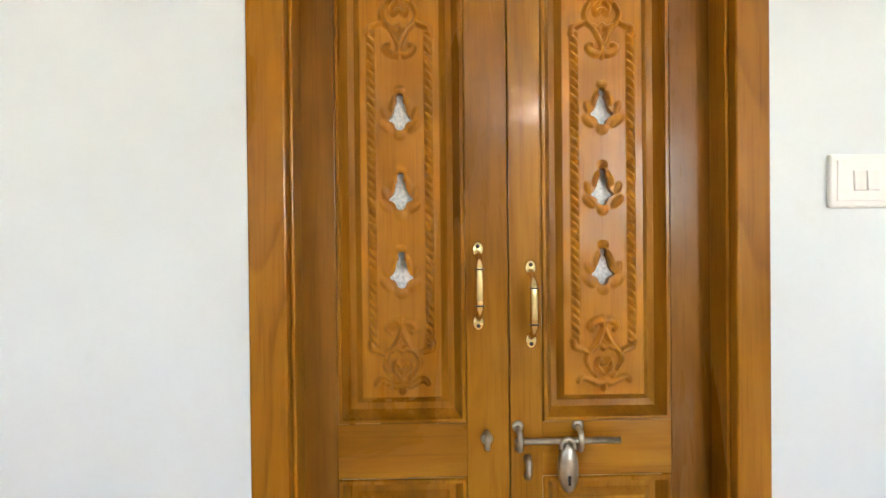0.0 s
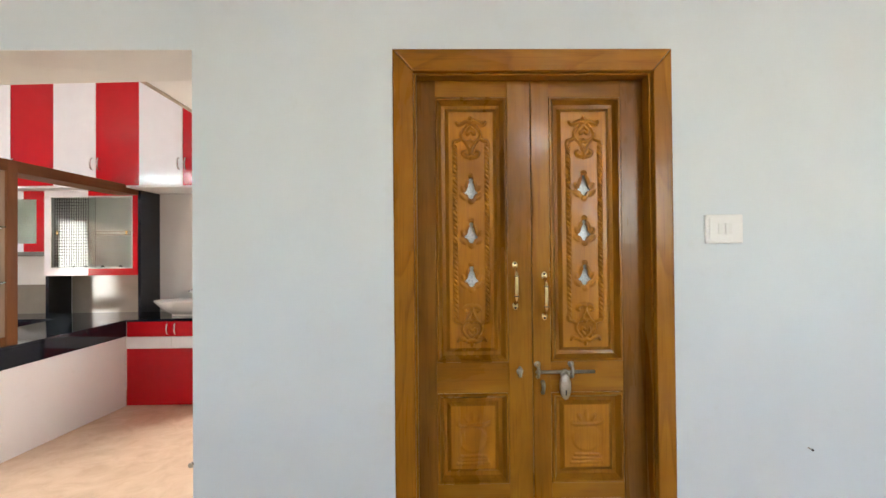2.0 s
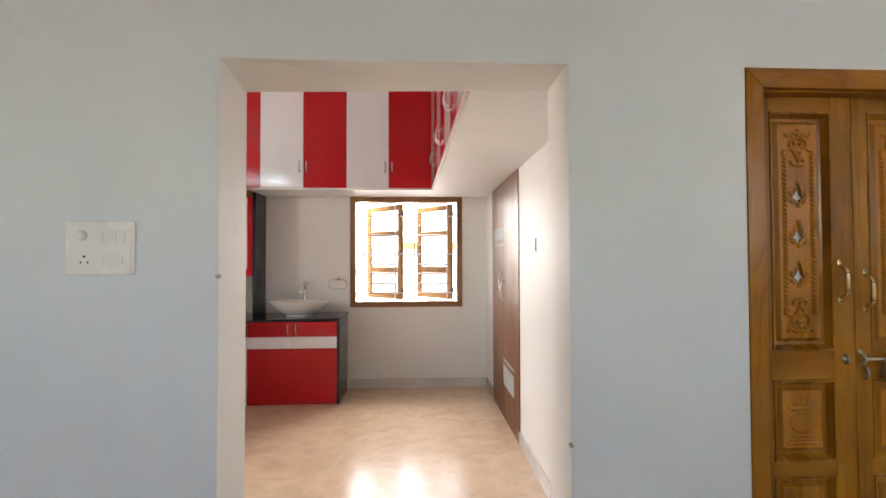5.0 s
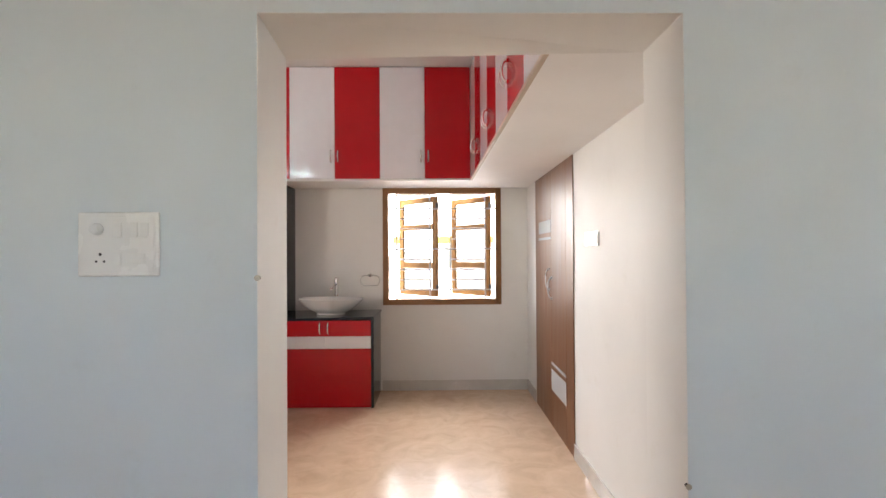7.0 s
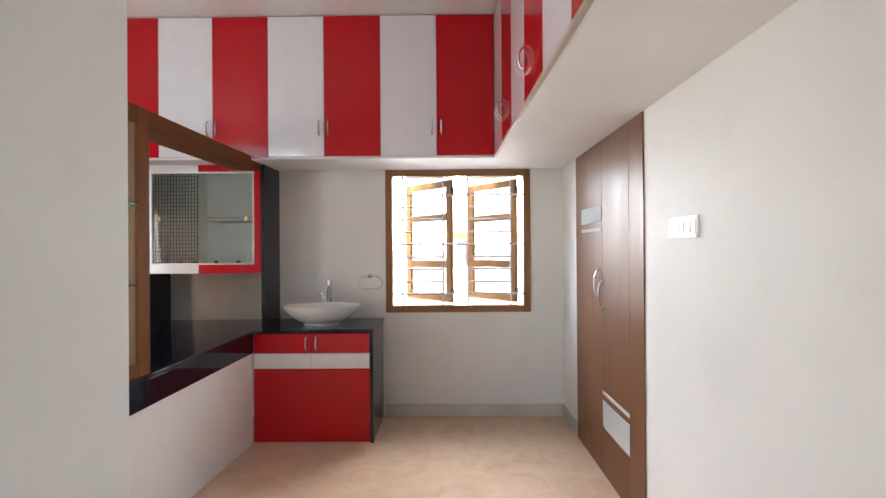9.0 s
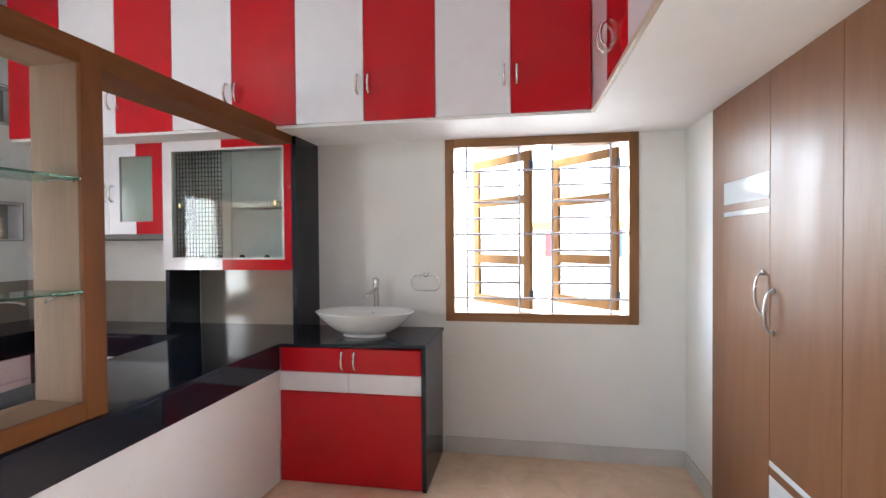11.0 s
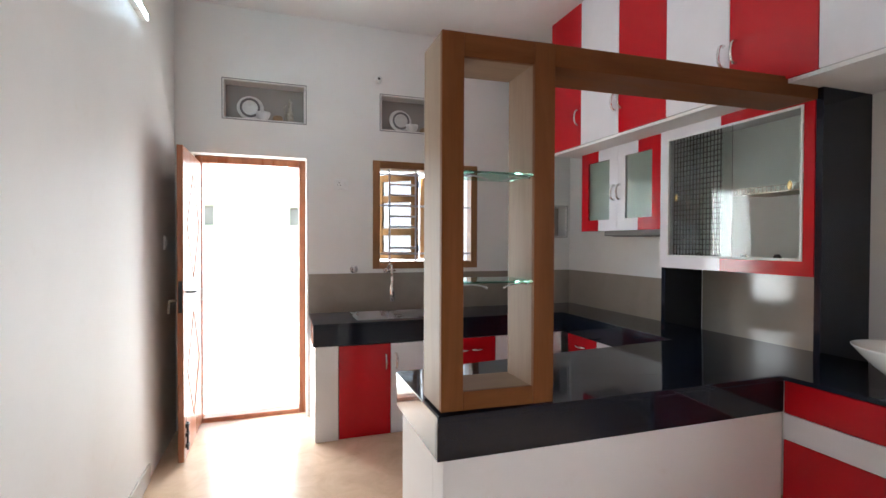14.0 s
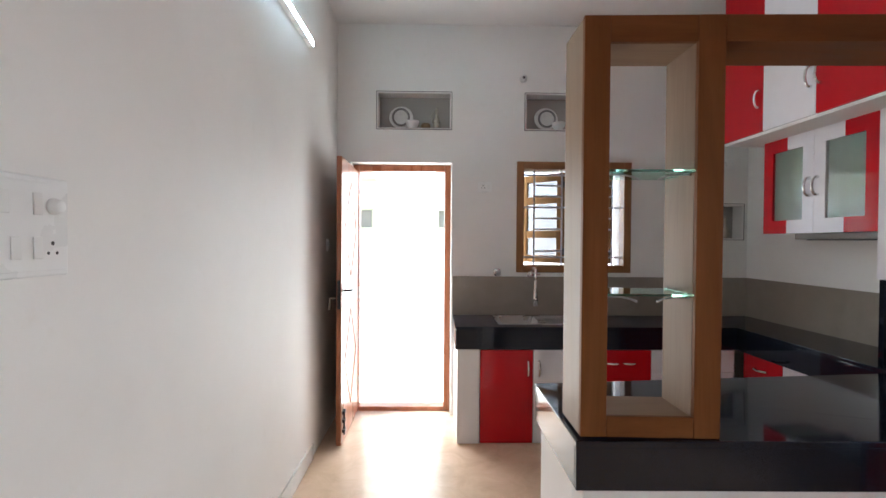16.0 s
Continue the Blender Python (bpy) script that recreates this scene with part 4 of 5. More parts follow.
def relief(x0, x1, z0, z1, y, height, step=0.0018, outlines=()):
    """A carved skin in front of the plane y: height(X, Z) in metres over a fine grid, with shaped holes cut out of it."""
    nx, nz = int((x1 - x0) / step) + 1, int((z1 - z0) / step) + 1
    X, Z = np.meshgrid(np.linspace(x0, x1, nx), np.linspace(z0, z1, nz))
    cx, cz = (X[1:, 1:] + X[:-1, :-1]) / 2, (Z[1:, 1:] + Z[:-1, :-1]) / 2
    keep = np.ones(cx.shape, bool)
    for o in outlines:
        o = np.array(o)
        inside = np.zeros(cx.shape, bool)
        for (ax, az), (bx_, bz) in zip(o, np.roll(o, -1, 0)):
            if az != bz:
                inside ^= ((az > cz) != (bz > cz)) & (cx < (bx_ - ax) * (cz - az) / (bz - az) + ax)
        keep &= ~inside
        # the rim of the hole follows the outline
        near = np.zeros(X.shape, bool)
        for di in (0, 1):
            for dj in (0, 1):
                near[di:X.shape[0] - 1 + di, dj:X.shape[1] - 1 + dj] |= inside
        full = np.ones(X.shape, bool)
        for di in (0, 1):
            for dj in (0, 1):
                full[di:X.shape[0] - 1 + di, dj:X.shape[1] - 1 + dj] &= inside
        rim = near & ~full
        px, pz = X[rim], Z[rim]
        best, qx, qz = np.full(px.shape, 9.0), px.copy(), pz.copy()
        for (ax, az), (bx_, bz) in zip(o, np.roll(o, -1, 0)):
            L = (bx_ - ax) ** 2 + (bz - az) ** 2
            s = np.clip(((px - ax) * (bx_ - ax) + (pz - az) * (bz - az)) / L, 0, 1)
            ux, uz = ax + s * (bx_ - ax), az + s * (bz - az)
            d = np.hypot(px - ux, pz - uz)
            m = d < best
            best, qx, qz = np.where(m, d, best), np.where(m, ux, qx), np.where(m, uz, qz)
        X[rim], Z[rim] = qx, qz
    H = height(X, Z)
    co = np.stack([X, y - H, Z], -1).reshape(-1, 3)
    idx = np.arange(nx * nz).reshape(nz, nx)
    quads = np.stack([idx[:-1, :-1], idx[:-1, 1:], idx[1:, 1:], idx[1:, :-1]], -1)[keep]
    me = bpy.data.meshes.new("relief")
    me.from_pydata(co.tolist(), [], quads.tolist())
    bm = bmesh.new()
    bm.from_mesh(me)
    bpy.data.meshes.remove(me)
    bmesh.ops.delete(bm, geom=[v for v in bm.verts if not v.link_faces], context="VERTS")
    return bm


def ridge(X, Z, pts, radii, tall):
    """A rounded raised line through pts, of changing width."""
    H = np.zeros(X.shape)
    for (a, b), r, (c, d), q in zip(pts, radii, pts[1:], radii[1:]):
        L = (c - a) ** 2 + (d - b) ** 2 + 1e-12
        s = np.clip(((X - a) * (c - a) + (Z - b) * (d - b)) / L, 0, 1)
        w = r + s * (q - r)
        e = np.hypot(X - a - s * (c - a), Z - b - s * (d - b)) / w
        H = np.maximum(H, tall * np.clip(1 - e * e, 0, 1) ** 0.6)
    return H


def lobe(X, Z, cx, cz, ang, ln, w, tall):
    """A leaf-shaped swelling from (cx, cz) along ang (0 = up)."""
    ux, uz = math.sin(ang), math.cos(ang)
    a = (X - cx) * ux + (Z - cz) * uz
    b = (X - cx) * uz - (Z - cz) * ux
    e = ((a - ln / 2) / (ln / 2)) ** 2 + (b / w) ** 2
    return 1.35 * tall * np.clip(1 - e, 0, 1)


def smooth_curve(pts, n=6):
    """Catmull-Rom points through pts."""
    p = [pts[0], *pts, pts[-1]]
    out = []
    for i in range(1, len(p) - 2):
        for k in range(n):
            t = k / n
            out.append(tuple(0.5 * (2 * p[i][j] + (p[i + 1][j] - p[i - 1][j]) * t + (2 * p[i - 1][j] - 5 * p[i][j] + 4 * p[i + 1][j] - p[i + 2][j]) * t * t + (3 * p[i][j] - p[i - 1][j] - 3 * p[i + 1][j] + p[i + 2][j]) * t ** 3) for j in (0, 1)))
    return [*out, pts[-1]]


def finial(X, Z, cx, cz, f):
    """A carved finial: palmette, forked stem, wreath and a spray of leaves; f = 1 as on the lower end, -1 turned over."""
    H = np.zeros(X.shape)
    up = 0 if f > 0 else math.pi
    tall = 0.0082

    def line(s, pts, w):
        nonlocal H
        q = smooth_curve([(cx + s * a, cz + f * b) for a, b in pts])
        H = np.maximum(H, ridge(X, Z, q, np.interp(np.linspace(0, 1, len(q)), np.linspace(0, 1, len(w)), w), tall))

    for s in (-1, 1):
        line(s, [(0, 0.062), (0.010, 0.066), (0.021, 0.062), (0.027, 0.053), (0.021, 0.047)], [0.0055, 0.0075, 0.0075, 0.0065, 0.005])
        line(s, [(0.0, 0.050), (0.007, 0.034), (0.017, 0.017), (0.030, 0.003), (0.034, -0.014), (0.026, -0.031)], [0.0055, 0.005, 0.005, 0.005, 0.0048, 0.0045])
        line(s, [(0.060, 0.026), (0.057, 0.014), (0.047, 0.010), (0.037, 0.006), (0.030, 0.0)], [0.006, 0.0065, 0.006, 0.005, 0.004])
        line(s, [(0.0, 0.010), (0.008, 0.016), (0.017, 0.011)], [0.006, 0.006, 0.004])
        line(s, [(0.0, -0.052), (0.014, -0.056), (0.030, -0.049), (0.043, -0.046), (0.050, -0.054)], [0.007, 0.0075, 0.0068, 0.006, 0.0045])
        line(s, [(0.003, -0.020), (0.011, -0.012), (0.014, -0.024), (0.006, -0.034), (0.0, -0.040)], [0.005, 0.005, 0.0048, 0.0045, 0.004])
        H = np.maximum(H, lobe(X, Z, cx + s * 0.012, cz - f * 0.050, up + s * f * 0.6, 0.024, 0.006, 0.005))
    H = np.maximum(H, lobe(X, Z, cx, cz + f * 0.044, up, 0.034, 0.0075, 0.0068))
    H = np.maximum(H, lobe(X, Z, cx, cz - f * 0.055, math.pi - up, 0.022, 0.007, 0.0065))
    return H


def carved_panel(cx, hz):
    """Rope columns, finials and leafy surrounds of the bell cut-outs."""
    def height(X, Z):
        H = np.maximum(finial(X, Z, cx, 1.845, -1), finial(X, Z, cx, 1.195, 1))
        for s in (-1, 1):
            d = np.abs(X - cx - s * 0.055) / 0.0080
            tw = np.abs(np.sin(math.pi * (Z / 0.0165 + (X - cx - s * 0.055) / 0.020)))
            ends = np.clip((1.826 - Z) / 0.006, 0, 1) * np.clip((Z - 1.214) / 0.006, 0, 1)
            H = np.maximum(H, ends * np.sqrt(np.clip(1 - d * d, 0, 1)) * (0.0012 + 0.0088 * tw))
        for z in hz:
            for s in (-1, 1):
                H = np.maximum(H, lobe(X, Z, cx + s * 0.016, z - 0.041, s * 0.80, 0.034, 0.0085, 0.0034))
                H = np.maximum(H, lobe(X, Z, cx + s * 0.026, z - 0.014, s * 0.30, 0.026, 0.0070, 0.0034))
                H = np.maximum(H, lobe(X, Z, cx + s * 0.017, z + 0.000, -s * 0.30, 0.034, 0.0075, 0.0042))
            H = np.maximum(H, lobe(X, Z, cx, z + 0.034, 0, 0.018, 0.011, 0.0036))
            H = np.maximum(H, lobe(X, Z, cx, z - 0.056, 0, 0.024, 0.012, 0.0030))
        # hand-worked ground
        return H + 0.0005 * np.sin(61 * X + 1.7 * np.sin(23 * Z)) * np.sin(47 * Z + 1.3 * np.sin(31 * X))
    return height


def pot_relief(cx, cz, tall):
    """A low relief of a pot with a curled mouth over a stepped base."""
    def height(X, Z):
        H = 0.0026 * np.clip(1.35 - ((X - cx) / 0.046) ** 2 - ((Z - cz + 0.012) / 0.040) ** 2, 0, 0.35) / 0.35
        bar = smooth_curve([(cx - 0.052, cz + 0.048), (cx - 0.046, cz + 0.038), (cx, cz + 0.036), (cx + 0.040, cz + 0.039), (cx + 0.056, cz + 0.047)])
        H = np.maximum(H, ridge(X, Z, bar, [0.006] * len(bar), 0.0042))
        for i, w in enumerate((0.046, 0.053, 0.060)):
            e = np.clip((w - np.abs(X - cx)) / 0.004, 0, 1) * np.clip((0.0055 - np.abs(Z - cz + 0.068 + i * 0.013)) / 0.002, 0, 1)
            H = np.maximum(H, e * 0.0030)
        for k in (-1, 0, 1):
            H = np.maximum(H, tall * lobe(X, Z, cx + k * 0.016, cz + 0.046, k * 0.5, 0.046 - 0.012 * abs(k), 0.008, 0.0036))
        return H + 0.0004 * np.sin(70 * X + 2 * np.sin(30 * Z)) * np.sin(55 * Z)
    return height


def door_leaf(t, x0, x1, px0, px1, hz, pot):
    yf, yb = 0.955, 0.993
    near, far = ((px1, x1), (x0, px0)) if x1 < 0 else ((x0, px0), (px1, x1))
    lf = part("leaf", box((near[0], yf, 0.012), (near[1], yb, 2.048), 0.002), TEAK["z"], t, "teak leaf with carved panels")
    part("stile", box((far[0], yf, 0.012), (far[1], yb, 2.048), 0.002), TEAKDK, lf, "darker teak hinge stile")
    bands = [(1.068, 1.982), (0.652, 0.962), (0.16, 0.598)]
    rails = [(1.982, 2.048), (0.962, 1.068), (0.598, 0.652), (0.012, 0.16)]
    for a, b in rails:
        part("rail", box((px0 - 0.001, yf + 0.0012, a), (px1 + 0.001, yb - 0.002, b), 0.0015), TEAK["x"], lf)
    cx = (px0 + px1) / 2
    for i, (a, b) in enumerate(bands):
        st = [(0.0, yf + 0.001), (0.003, yf - 0.004), (0.009, yf - 0.004), (0.012, yf + 0.004), (0.022, yf + 0.022), (0.034, yf + 0.024), (0.046, yf + 0.014)]
        part("moulding", stepped(bmesh.new(), px0, px1, a, b, st), TEAK["z"], lf)
        fx0, fx1, fz0, fz1 = px0 + 0.046, px1 - 0.046, a + 0.046, b - 0.046
        y = yf + 0.014
        holes = [bell_outline(cx, z) for z in hz] if i == 0 else []
        pn = part("panel", pierced_panel(fx0, fx1, fz0, fz1, y, 0.014, holes), TEAK["z"], lf, "carved teak panel")
        if i == 0:
            e = 0.0015
            part("carving", relief(fx0 + e, fx1 - e, fz0 + e, fz1 - e, y - 0.0008, carved_panel(cx, hz), 0.0017, holes), TEAKCUT, lf, "carved scrolls and rope columns", True)
            part("backing_pane", box((fx0 + 0.005, yb - 0.008, fz0 + 0.01), (fx1 - 0.005, yb - 0.004, fz1 - 0.01), 0), PAPER, lf, "pale speckled pane behind the cut-outs")
        elif i == 1:
            e = 0.0015
            part("carving", relief(fx0 + e, fx1 - e, fz0 + e, fz1 - e, y - 0.0008, pot_relief(cx, (a + b) / 2 + 0.004, 0.4 + 0.6 * pot), 0.0022), TEAKCUT, lf, "low relief pot carving", True)
    return lf


def bow_handle(lf, x, zt, zb):
    y = 0.955
    zm = (zt + zb) / 2
    bend = [(0.062, 0.003, 0.0065), (0.058, 0.012, 0.0060), (0.052, 0.024, 0.0058), (0.045, 0.031, 0.0066), (0.038, 0.034, 0.0078), (0.020, 0.035, 0.0082)]
    pts = [(x, y - d, zm + u) for u, d, r in bend] + [(x, y - 0.035, zm)] + [(x, y - d, zm - u) for u, d, r in bend[::-1]]
    h = part("handle", tube(bmesh.new(), pts, [r for u, d, r in bend] + [0.0083] + [r for u, d, r in bend[::-1]], 14), BRASS, lf, "aged brass bar handle", True)
    for z in (zt - 0.006, zb + 0.006):
        bm = lathe(bmesh.new(), [(0.0095, 0), (0.011, 0.002), (0.009, 0.004)], (0, 0, 0), 18, 1.0, 1.45)
        bm.transform(Matrix.Translation((x, y, z)) @ pose(0, 0, 0, 90))
        part("rose", bm, BRASS, h, "", True)
        bm = lathe(bmesh.new(), [(0.004, 0.0035), (0.004, 0.005), (0.002, 0.0055)], (0, 0, 0), 12)
        bm.transform(Matrix.Translation((x, y, z + (0.006 if z > (zt + zb) / 2 else -0.006))) @ pose(0, 0, 0, 90))
        part("screw", bm, DARK, h, "", True)
    for z in (zm + 0.034, zm - 0.034):
        part("collar", cyl(bmesh.new(), (x, y - 0.0345, z - 0.0012), (x, y - 0.0345, z + 0.0012), 0.0086, seg=14), DARK, h, "thin dark collar")


def double_door():
    x0, x1, zt = -0.542, 0.386, 2.120
    xi0, xi1, zi = -0.474, 0.324, 2.046
    t = thing("door_1", (-0.07, 0.95, 0), "varnished teak double door with carved panels, bolted shut", "door", kind="structure")
    part("jamb", prism_xz([(x0, 0), (xi0, 0), (xi0, zi), (x0, zt)], 0.881, 1.06, 0.004), TEAKFIG["z"], t)
    part("jamb", prism_xz([(xi1, 0), (x1, 0), (x1, zt), (xi1, zi)], 0.881, 1.06, 0.004), TEAKFIG["z"], t)
    part("head", prism_xz([(x0 + 0.001, zt), (xi0 + 0.001, zi), (xi1 - 0.001, zi), (x1 - 0.001, zt)], 0.8815, 1.06, 0.004), TEAKFIG["x"], t)
    # rebated inner bead
    for a, b in (((xi0, 0.90, 0), (xi0 + 0.008, 0.9545, zi)), ((xi1 - 0.008, 0.90, 0), (xi1, 0.953, zi))):
        part("jamb_bead", box(a, b, 0.003), TEAK["z"], t)
    part("head_bead", box((xi0 + 0.0085, 0.901, zi - 0.008), (xi1 - 0.0085, 0.9545, zi - 0.0005), 0.003), TEAK["x"], t)
    l1 = door_leaf(t, -0.472, -0.074, -0.403, -0.156, (1.669, 1.515, 1.362), 0)
    l2 = door_leaf(t, -0.0725, 0.322, -0.010, 0.240, (1.678, 1.521, 1.365), 1)
    bow_handle(l1, -0.132, 1.407, 1.255)
    bow_handle(l2, -0.031, 1.371, 1.219)
    y = 0.955
    part("bolt_eye", tube(bmesh.new(), [(-0.118, y - 0.002, 1.05), (-0.118, y - 0.016, 1.046), (-0.118, y - 0.018, 1.035), (-0.118, y - 0.016, 1.024), (-0.118, y - 0.002, 1.02)], 0.005, 8), IRON, l1, "zinc bolt keeper", True)
    part("bolt_rose", lathe_y(0.012, (-0.118, y, 1.037)), IRON, l1, "", True)
    b = part("sliding_bolt", cyl(bmesh.new(), (-0.066, y - 0.018, 1.037), (0.134, y - 0.018, 1.037), 0.0058, seg=14), IRON, l2, "dull zinc sliding bolt", True)
    for x in (-0.058, 0.058):
        part("bolt_guide", tube(bmesh.new(), [(x, y - 0.001, 1.058), (x, y - 0.018, 1.054), (x, y - 0.026, 1.037), (x, y - 0.018, 1.021), (x, y - 0.001, 1.017)], 0.006, 8), IRON, b, "", True)
        part("guide_rose", lathe_y(0.011, (x, y, 1.06)), IRON, b, "", True)
    p = thing("padlock", (0.030, 0.93, 0.945), "oval brass padlock hanging from the door bolt", "padlock")
    bm = lathe(bmesh.new(), [(0.004, -0.011), (0.021, -0.010), (0.024, -0.005), (0.024, 0.005), (0.021, 0.010), (0.004, 0.011)], (0, 0, 0), 28, 0.78, 1.85)
    bm.transform(Matrix.Translation((0.031, 0.928, 0.990)) @ pose(0, 0, 0, 90))
    part("body", bm, IRON, p, "worn brass lock body", True)
    part("shackle", tube(bmesh.new(), arc(lambda s: (0.031 + 0.013 * math.cos(s), 0.928, 1.025 + 0.020 * math.sin(s)), 0, math.pi, 12), 0.0042, 8), IRON, p, "", True)
    part("keyhole", box((0.0285, 0.9155, 0.962), (0.0335, 0.9175, 0.980), 0.0005), DARK, p)
    part("latch_stub", tube(bmesh.new(), [(-0.040, y - 0.001, 1.000), (-0.040, y - 0.014, 0.994), (-0.040, y - 0.016, 0.975), (-0.040, y - 0.001, 0.962)], [0.008, 0.007, 0.006, 0.007], 8), IRON, l2, "small zinc latch stub", True)


def lathe_y(r, c):
    bm = lathe(bmesh.new(), [(r, 0), (r, 0.002), (r * 0.7, 0.004)], (0, 0, 0), 16)
    bm.transform(Matrix.Translation(c) @ pose(0, 0, 0, 90))
    return bm


double_door()


# ---- back door, standing open ----
def back_door():
    t = thing("door_2", (-5.95, 1.68, 0), "open red-brown back door in a timber frame", "door", kind="structure")
    for a, b in (((-6.10, 1.267, 0), (-5.99, 1.317, 2.073)), ((-6.10, 2.033, 0), (-5.99, 2.083, 2.073))):
        part("jamb", box(a, b, 0.003), DOORRED, t)
    part("head", box((-6.10, 1.318, 2.018), (-5.99, 2.032, 2.073), 0.003), DOORRED, t)
    part("threshold", box((-6.10, 1.318, 0.0), (-5.99, 2.032, 0.035), 0.003), DOORRED, t)
    x0, x1, y0, y1, z0, z1 = -5.985, -5.265, 1.275, 1.310, 0.012, 2.015
    lf = part("leaf", box((x0, y0, z0), (x1, y1, z1), 0.003), DOORRED, t, "glossy red-brown door leaf standing open")
    part("leaf_skin", box((x0 + 0.004, y1 - 0.001, z0 + 0.004), (x1 - 0.004, y1 + 0.0015, z1 - 0.004), 0.0005), DOORPALE, lf, "glossy red-brown inner face")
    xm, hw = (x0 + x1) / 2, 0.24
    for zc, hh in ((1.52, 0.36), (0.56, 0.36)):
        pts = [(xm, zc + hh), (xm + hw, zc), (xm, zc - hh), (xm - hw, zc)]
        bm = tube(bmesh.new(), [(x, y1, z) for x, z in pts], 0.007, 6, True)
        part("diamond_moulding", bm, DOORPALE, lf, "raised diamond moulding")
    part("lock_plate", box((x1 - 0.001, y0 + 0.006, 0.96), (x1 + 0.0025, y1 - 0.006, 1.16), 0.001), DARK, lf, "dark steel lock face")
    h = part("lever_handle", box((x1 - 0.085, y1, 0.95), (x1 - 0.045, y1 + 0.006, 1.13), 0.002), IRON, lf, "dark lever handle")
    part("lever", tube(bmesh.new(), [(x1 - 0.065, y1 + 0.004, 1.085), (x1 - 0.065, y1 + 0.045, 1.085), (x1 - 0.075, y1 + 0.055, 1.085), (x1 - 0.17, y1 + 0.055, 1.083)], 0.008, 10), DARK, h, "", True)
    h = part("lever_handle", box((x1 - 0.085, y0 - 0.006, 0.90), (x1 - 0.045, y0, 1.06), 0.002), IRON, lf, "dark lever handle")
    part("lever", tube(bmesh.new(), [(x1 - 0.065, y0 - 0.004, 1.03), (x1 - 0.065, y0 - 0.045, 1.03), (x1 - 0.06, y0 - 0.055, 1.03), (x1 - 0.055, y0 - 0.06, 0.95)], 0.007, 10), IRON, h, "", True)
    b = part("tower_bolt", cyl(bmesh.new(), (x1 - 0.06, y1 + 0.012, 0.07), (x1 - 0.06, y1 + 0.012, 0.25), 0.007, seg=10), DARK, lf, "black tower bolt", True)
    for z in (0.10, 0.17, 0.23):
        part("bolt_strap", box((x1 - 0.082, y1, z - 0.012), (x1 - 0.038, y1 + 0.021, z + 0.012), 0.003), DARK, b)
    for z in (0.25, 1.0, 1.78):
        part("hinge", cyl(bmesh.new(), (x0 - 0.004, y1 + 0.004, z - 0.05), (x0 - 0.004, y1 + 0.004, z + 0.05), 0.007, seg=10), IRON, lf)


back_door()


# ---- switches, lamps, fittings ----
def switch_plate(c, n, w, h, label, modules, sockets=0, knob=False):
    """A wall plate centred at c; n is the way out of the wall; modules: (u, v, width, height)."""
    n = Vector(n)
    u = Vector((0, 0, 1)).cross(n)
    m = Matrix((( u.x, n.x, 0, c[0]), (u.y, n.y, 0, c[1]), (0, 0, 1, c[2]), (0, 0, 0, 1)))
    t = thing("switch_plate", c, label, "switch", "wall switches")
    bm = box((-w / 2, 0.0002, -h / 2), (w / 2, 0.010, h / 2), 0.004, m)
    part("plate", bm, PLASTIC, t)
    bm = box((-w / 2 + 0.012, 0.0095, -h / 2 + 0.012), (w / 2 - 0.012, 0.0125, h / 2 - 0.012), 0.001, m)
    part("inner_plate", bm, PLASTIC, t)
    for a, b, mw, mh in modules:
        bm = bx(bmesh.new(), (-mw / 2, 0, -mh / 2), (mw / 2, 0.0035, mh / 2), 0.0012, m @ Matrix.Translation((a, 0.0118, b)) @ pose(0, 0, 0, 2.5))
        part("rocker", bm, PLASTIC2, t)
    for a, b in ([sockets] if sockets else []):
        for da, db in ((0, 0.012), (-0.011, -0.008), (0.011, -0.008)):
            bm = cyl(bmesh.new(), (a + da, 0.0118, b + db), (a + da, 0.0132, b + db), 0.0042 if db > 0 else 0.0034, seg=12)
            bm.transform(m)
            part("socket_hole", bm, DARK, t, "dark socket hole")
    if knob:
        a, b = knob
        bm = lathe(bmesh.new(), [(0.017, 0), (0.017, 0.006), (0.013, 0.018), (0.010, 0.020)], (0, 0, 0), 24)
        bm.transform(m @ Matrix.Translation((a, 0.012, b)) @ pose(0, 0, 0, -90))
        part("dimmer_knob", bm, PLASTIC2, t, "ivory dimmer knob", True)
    return t


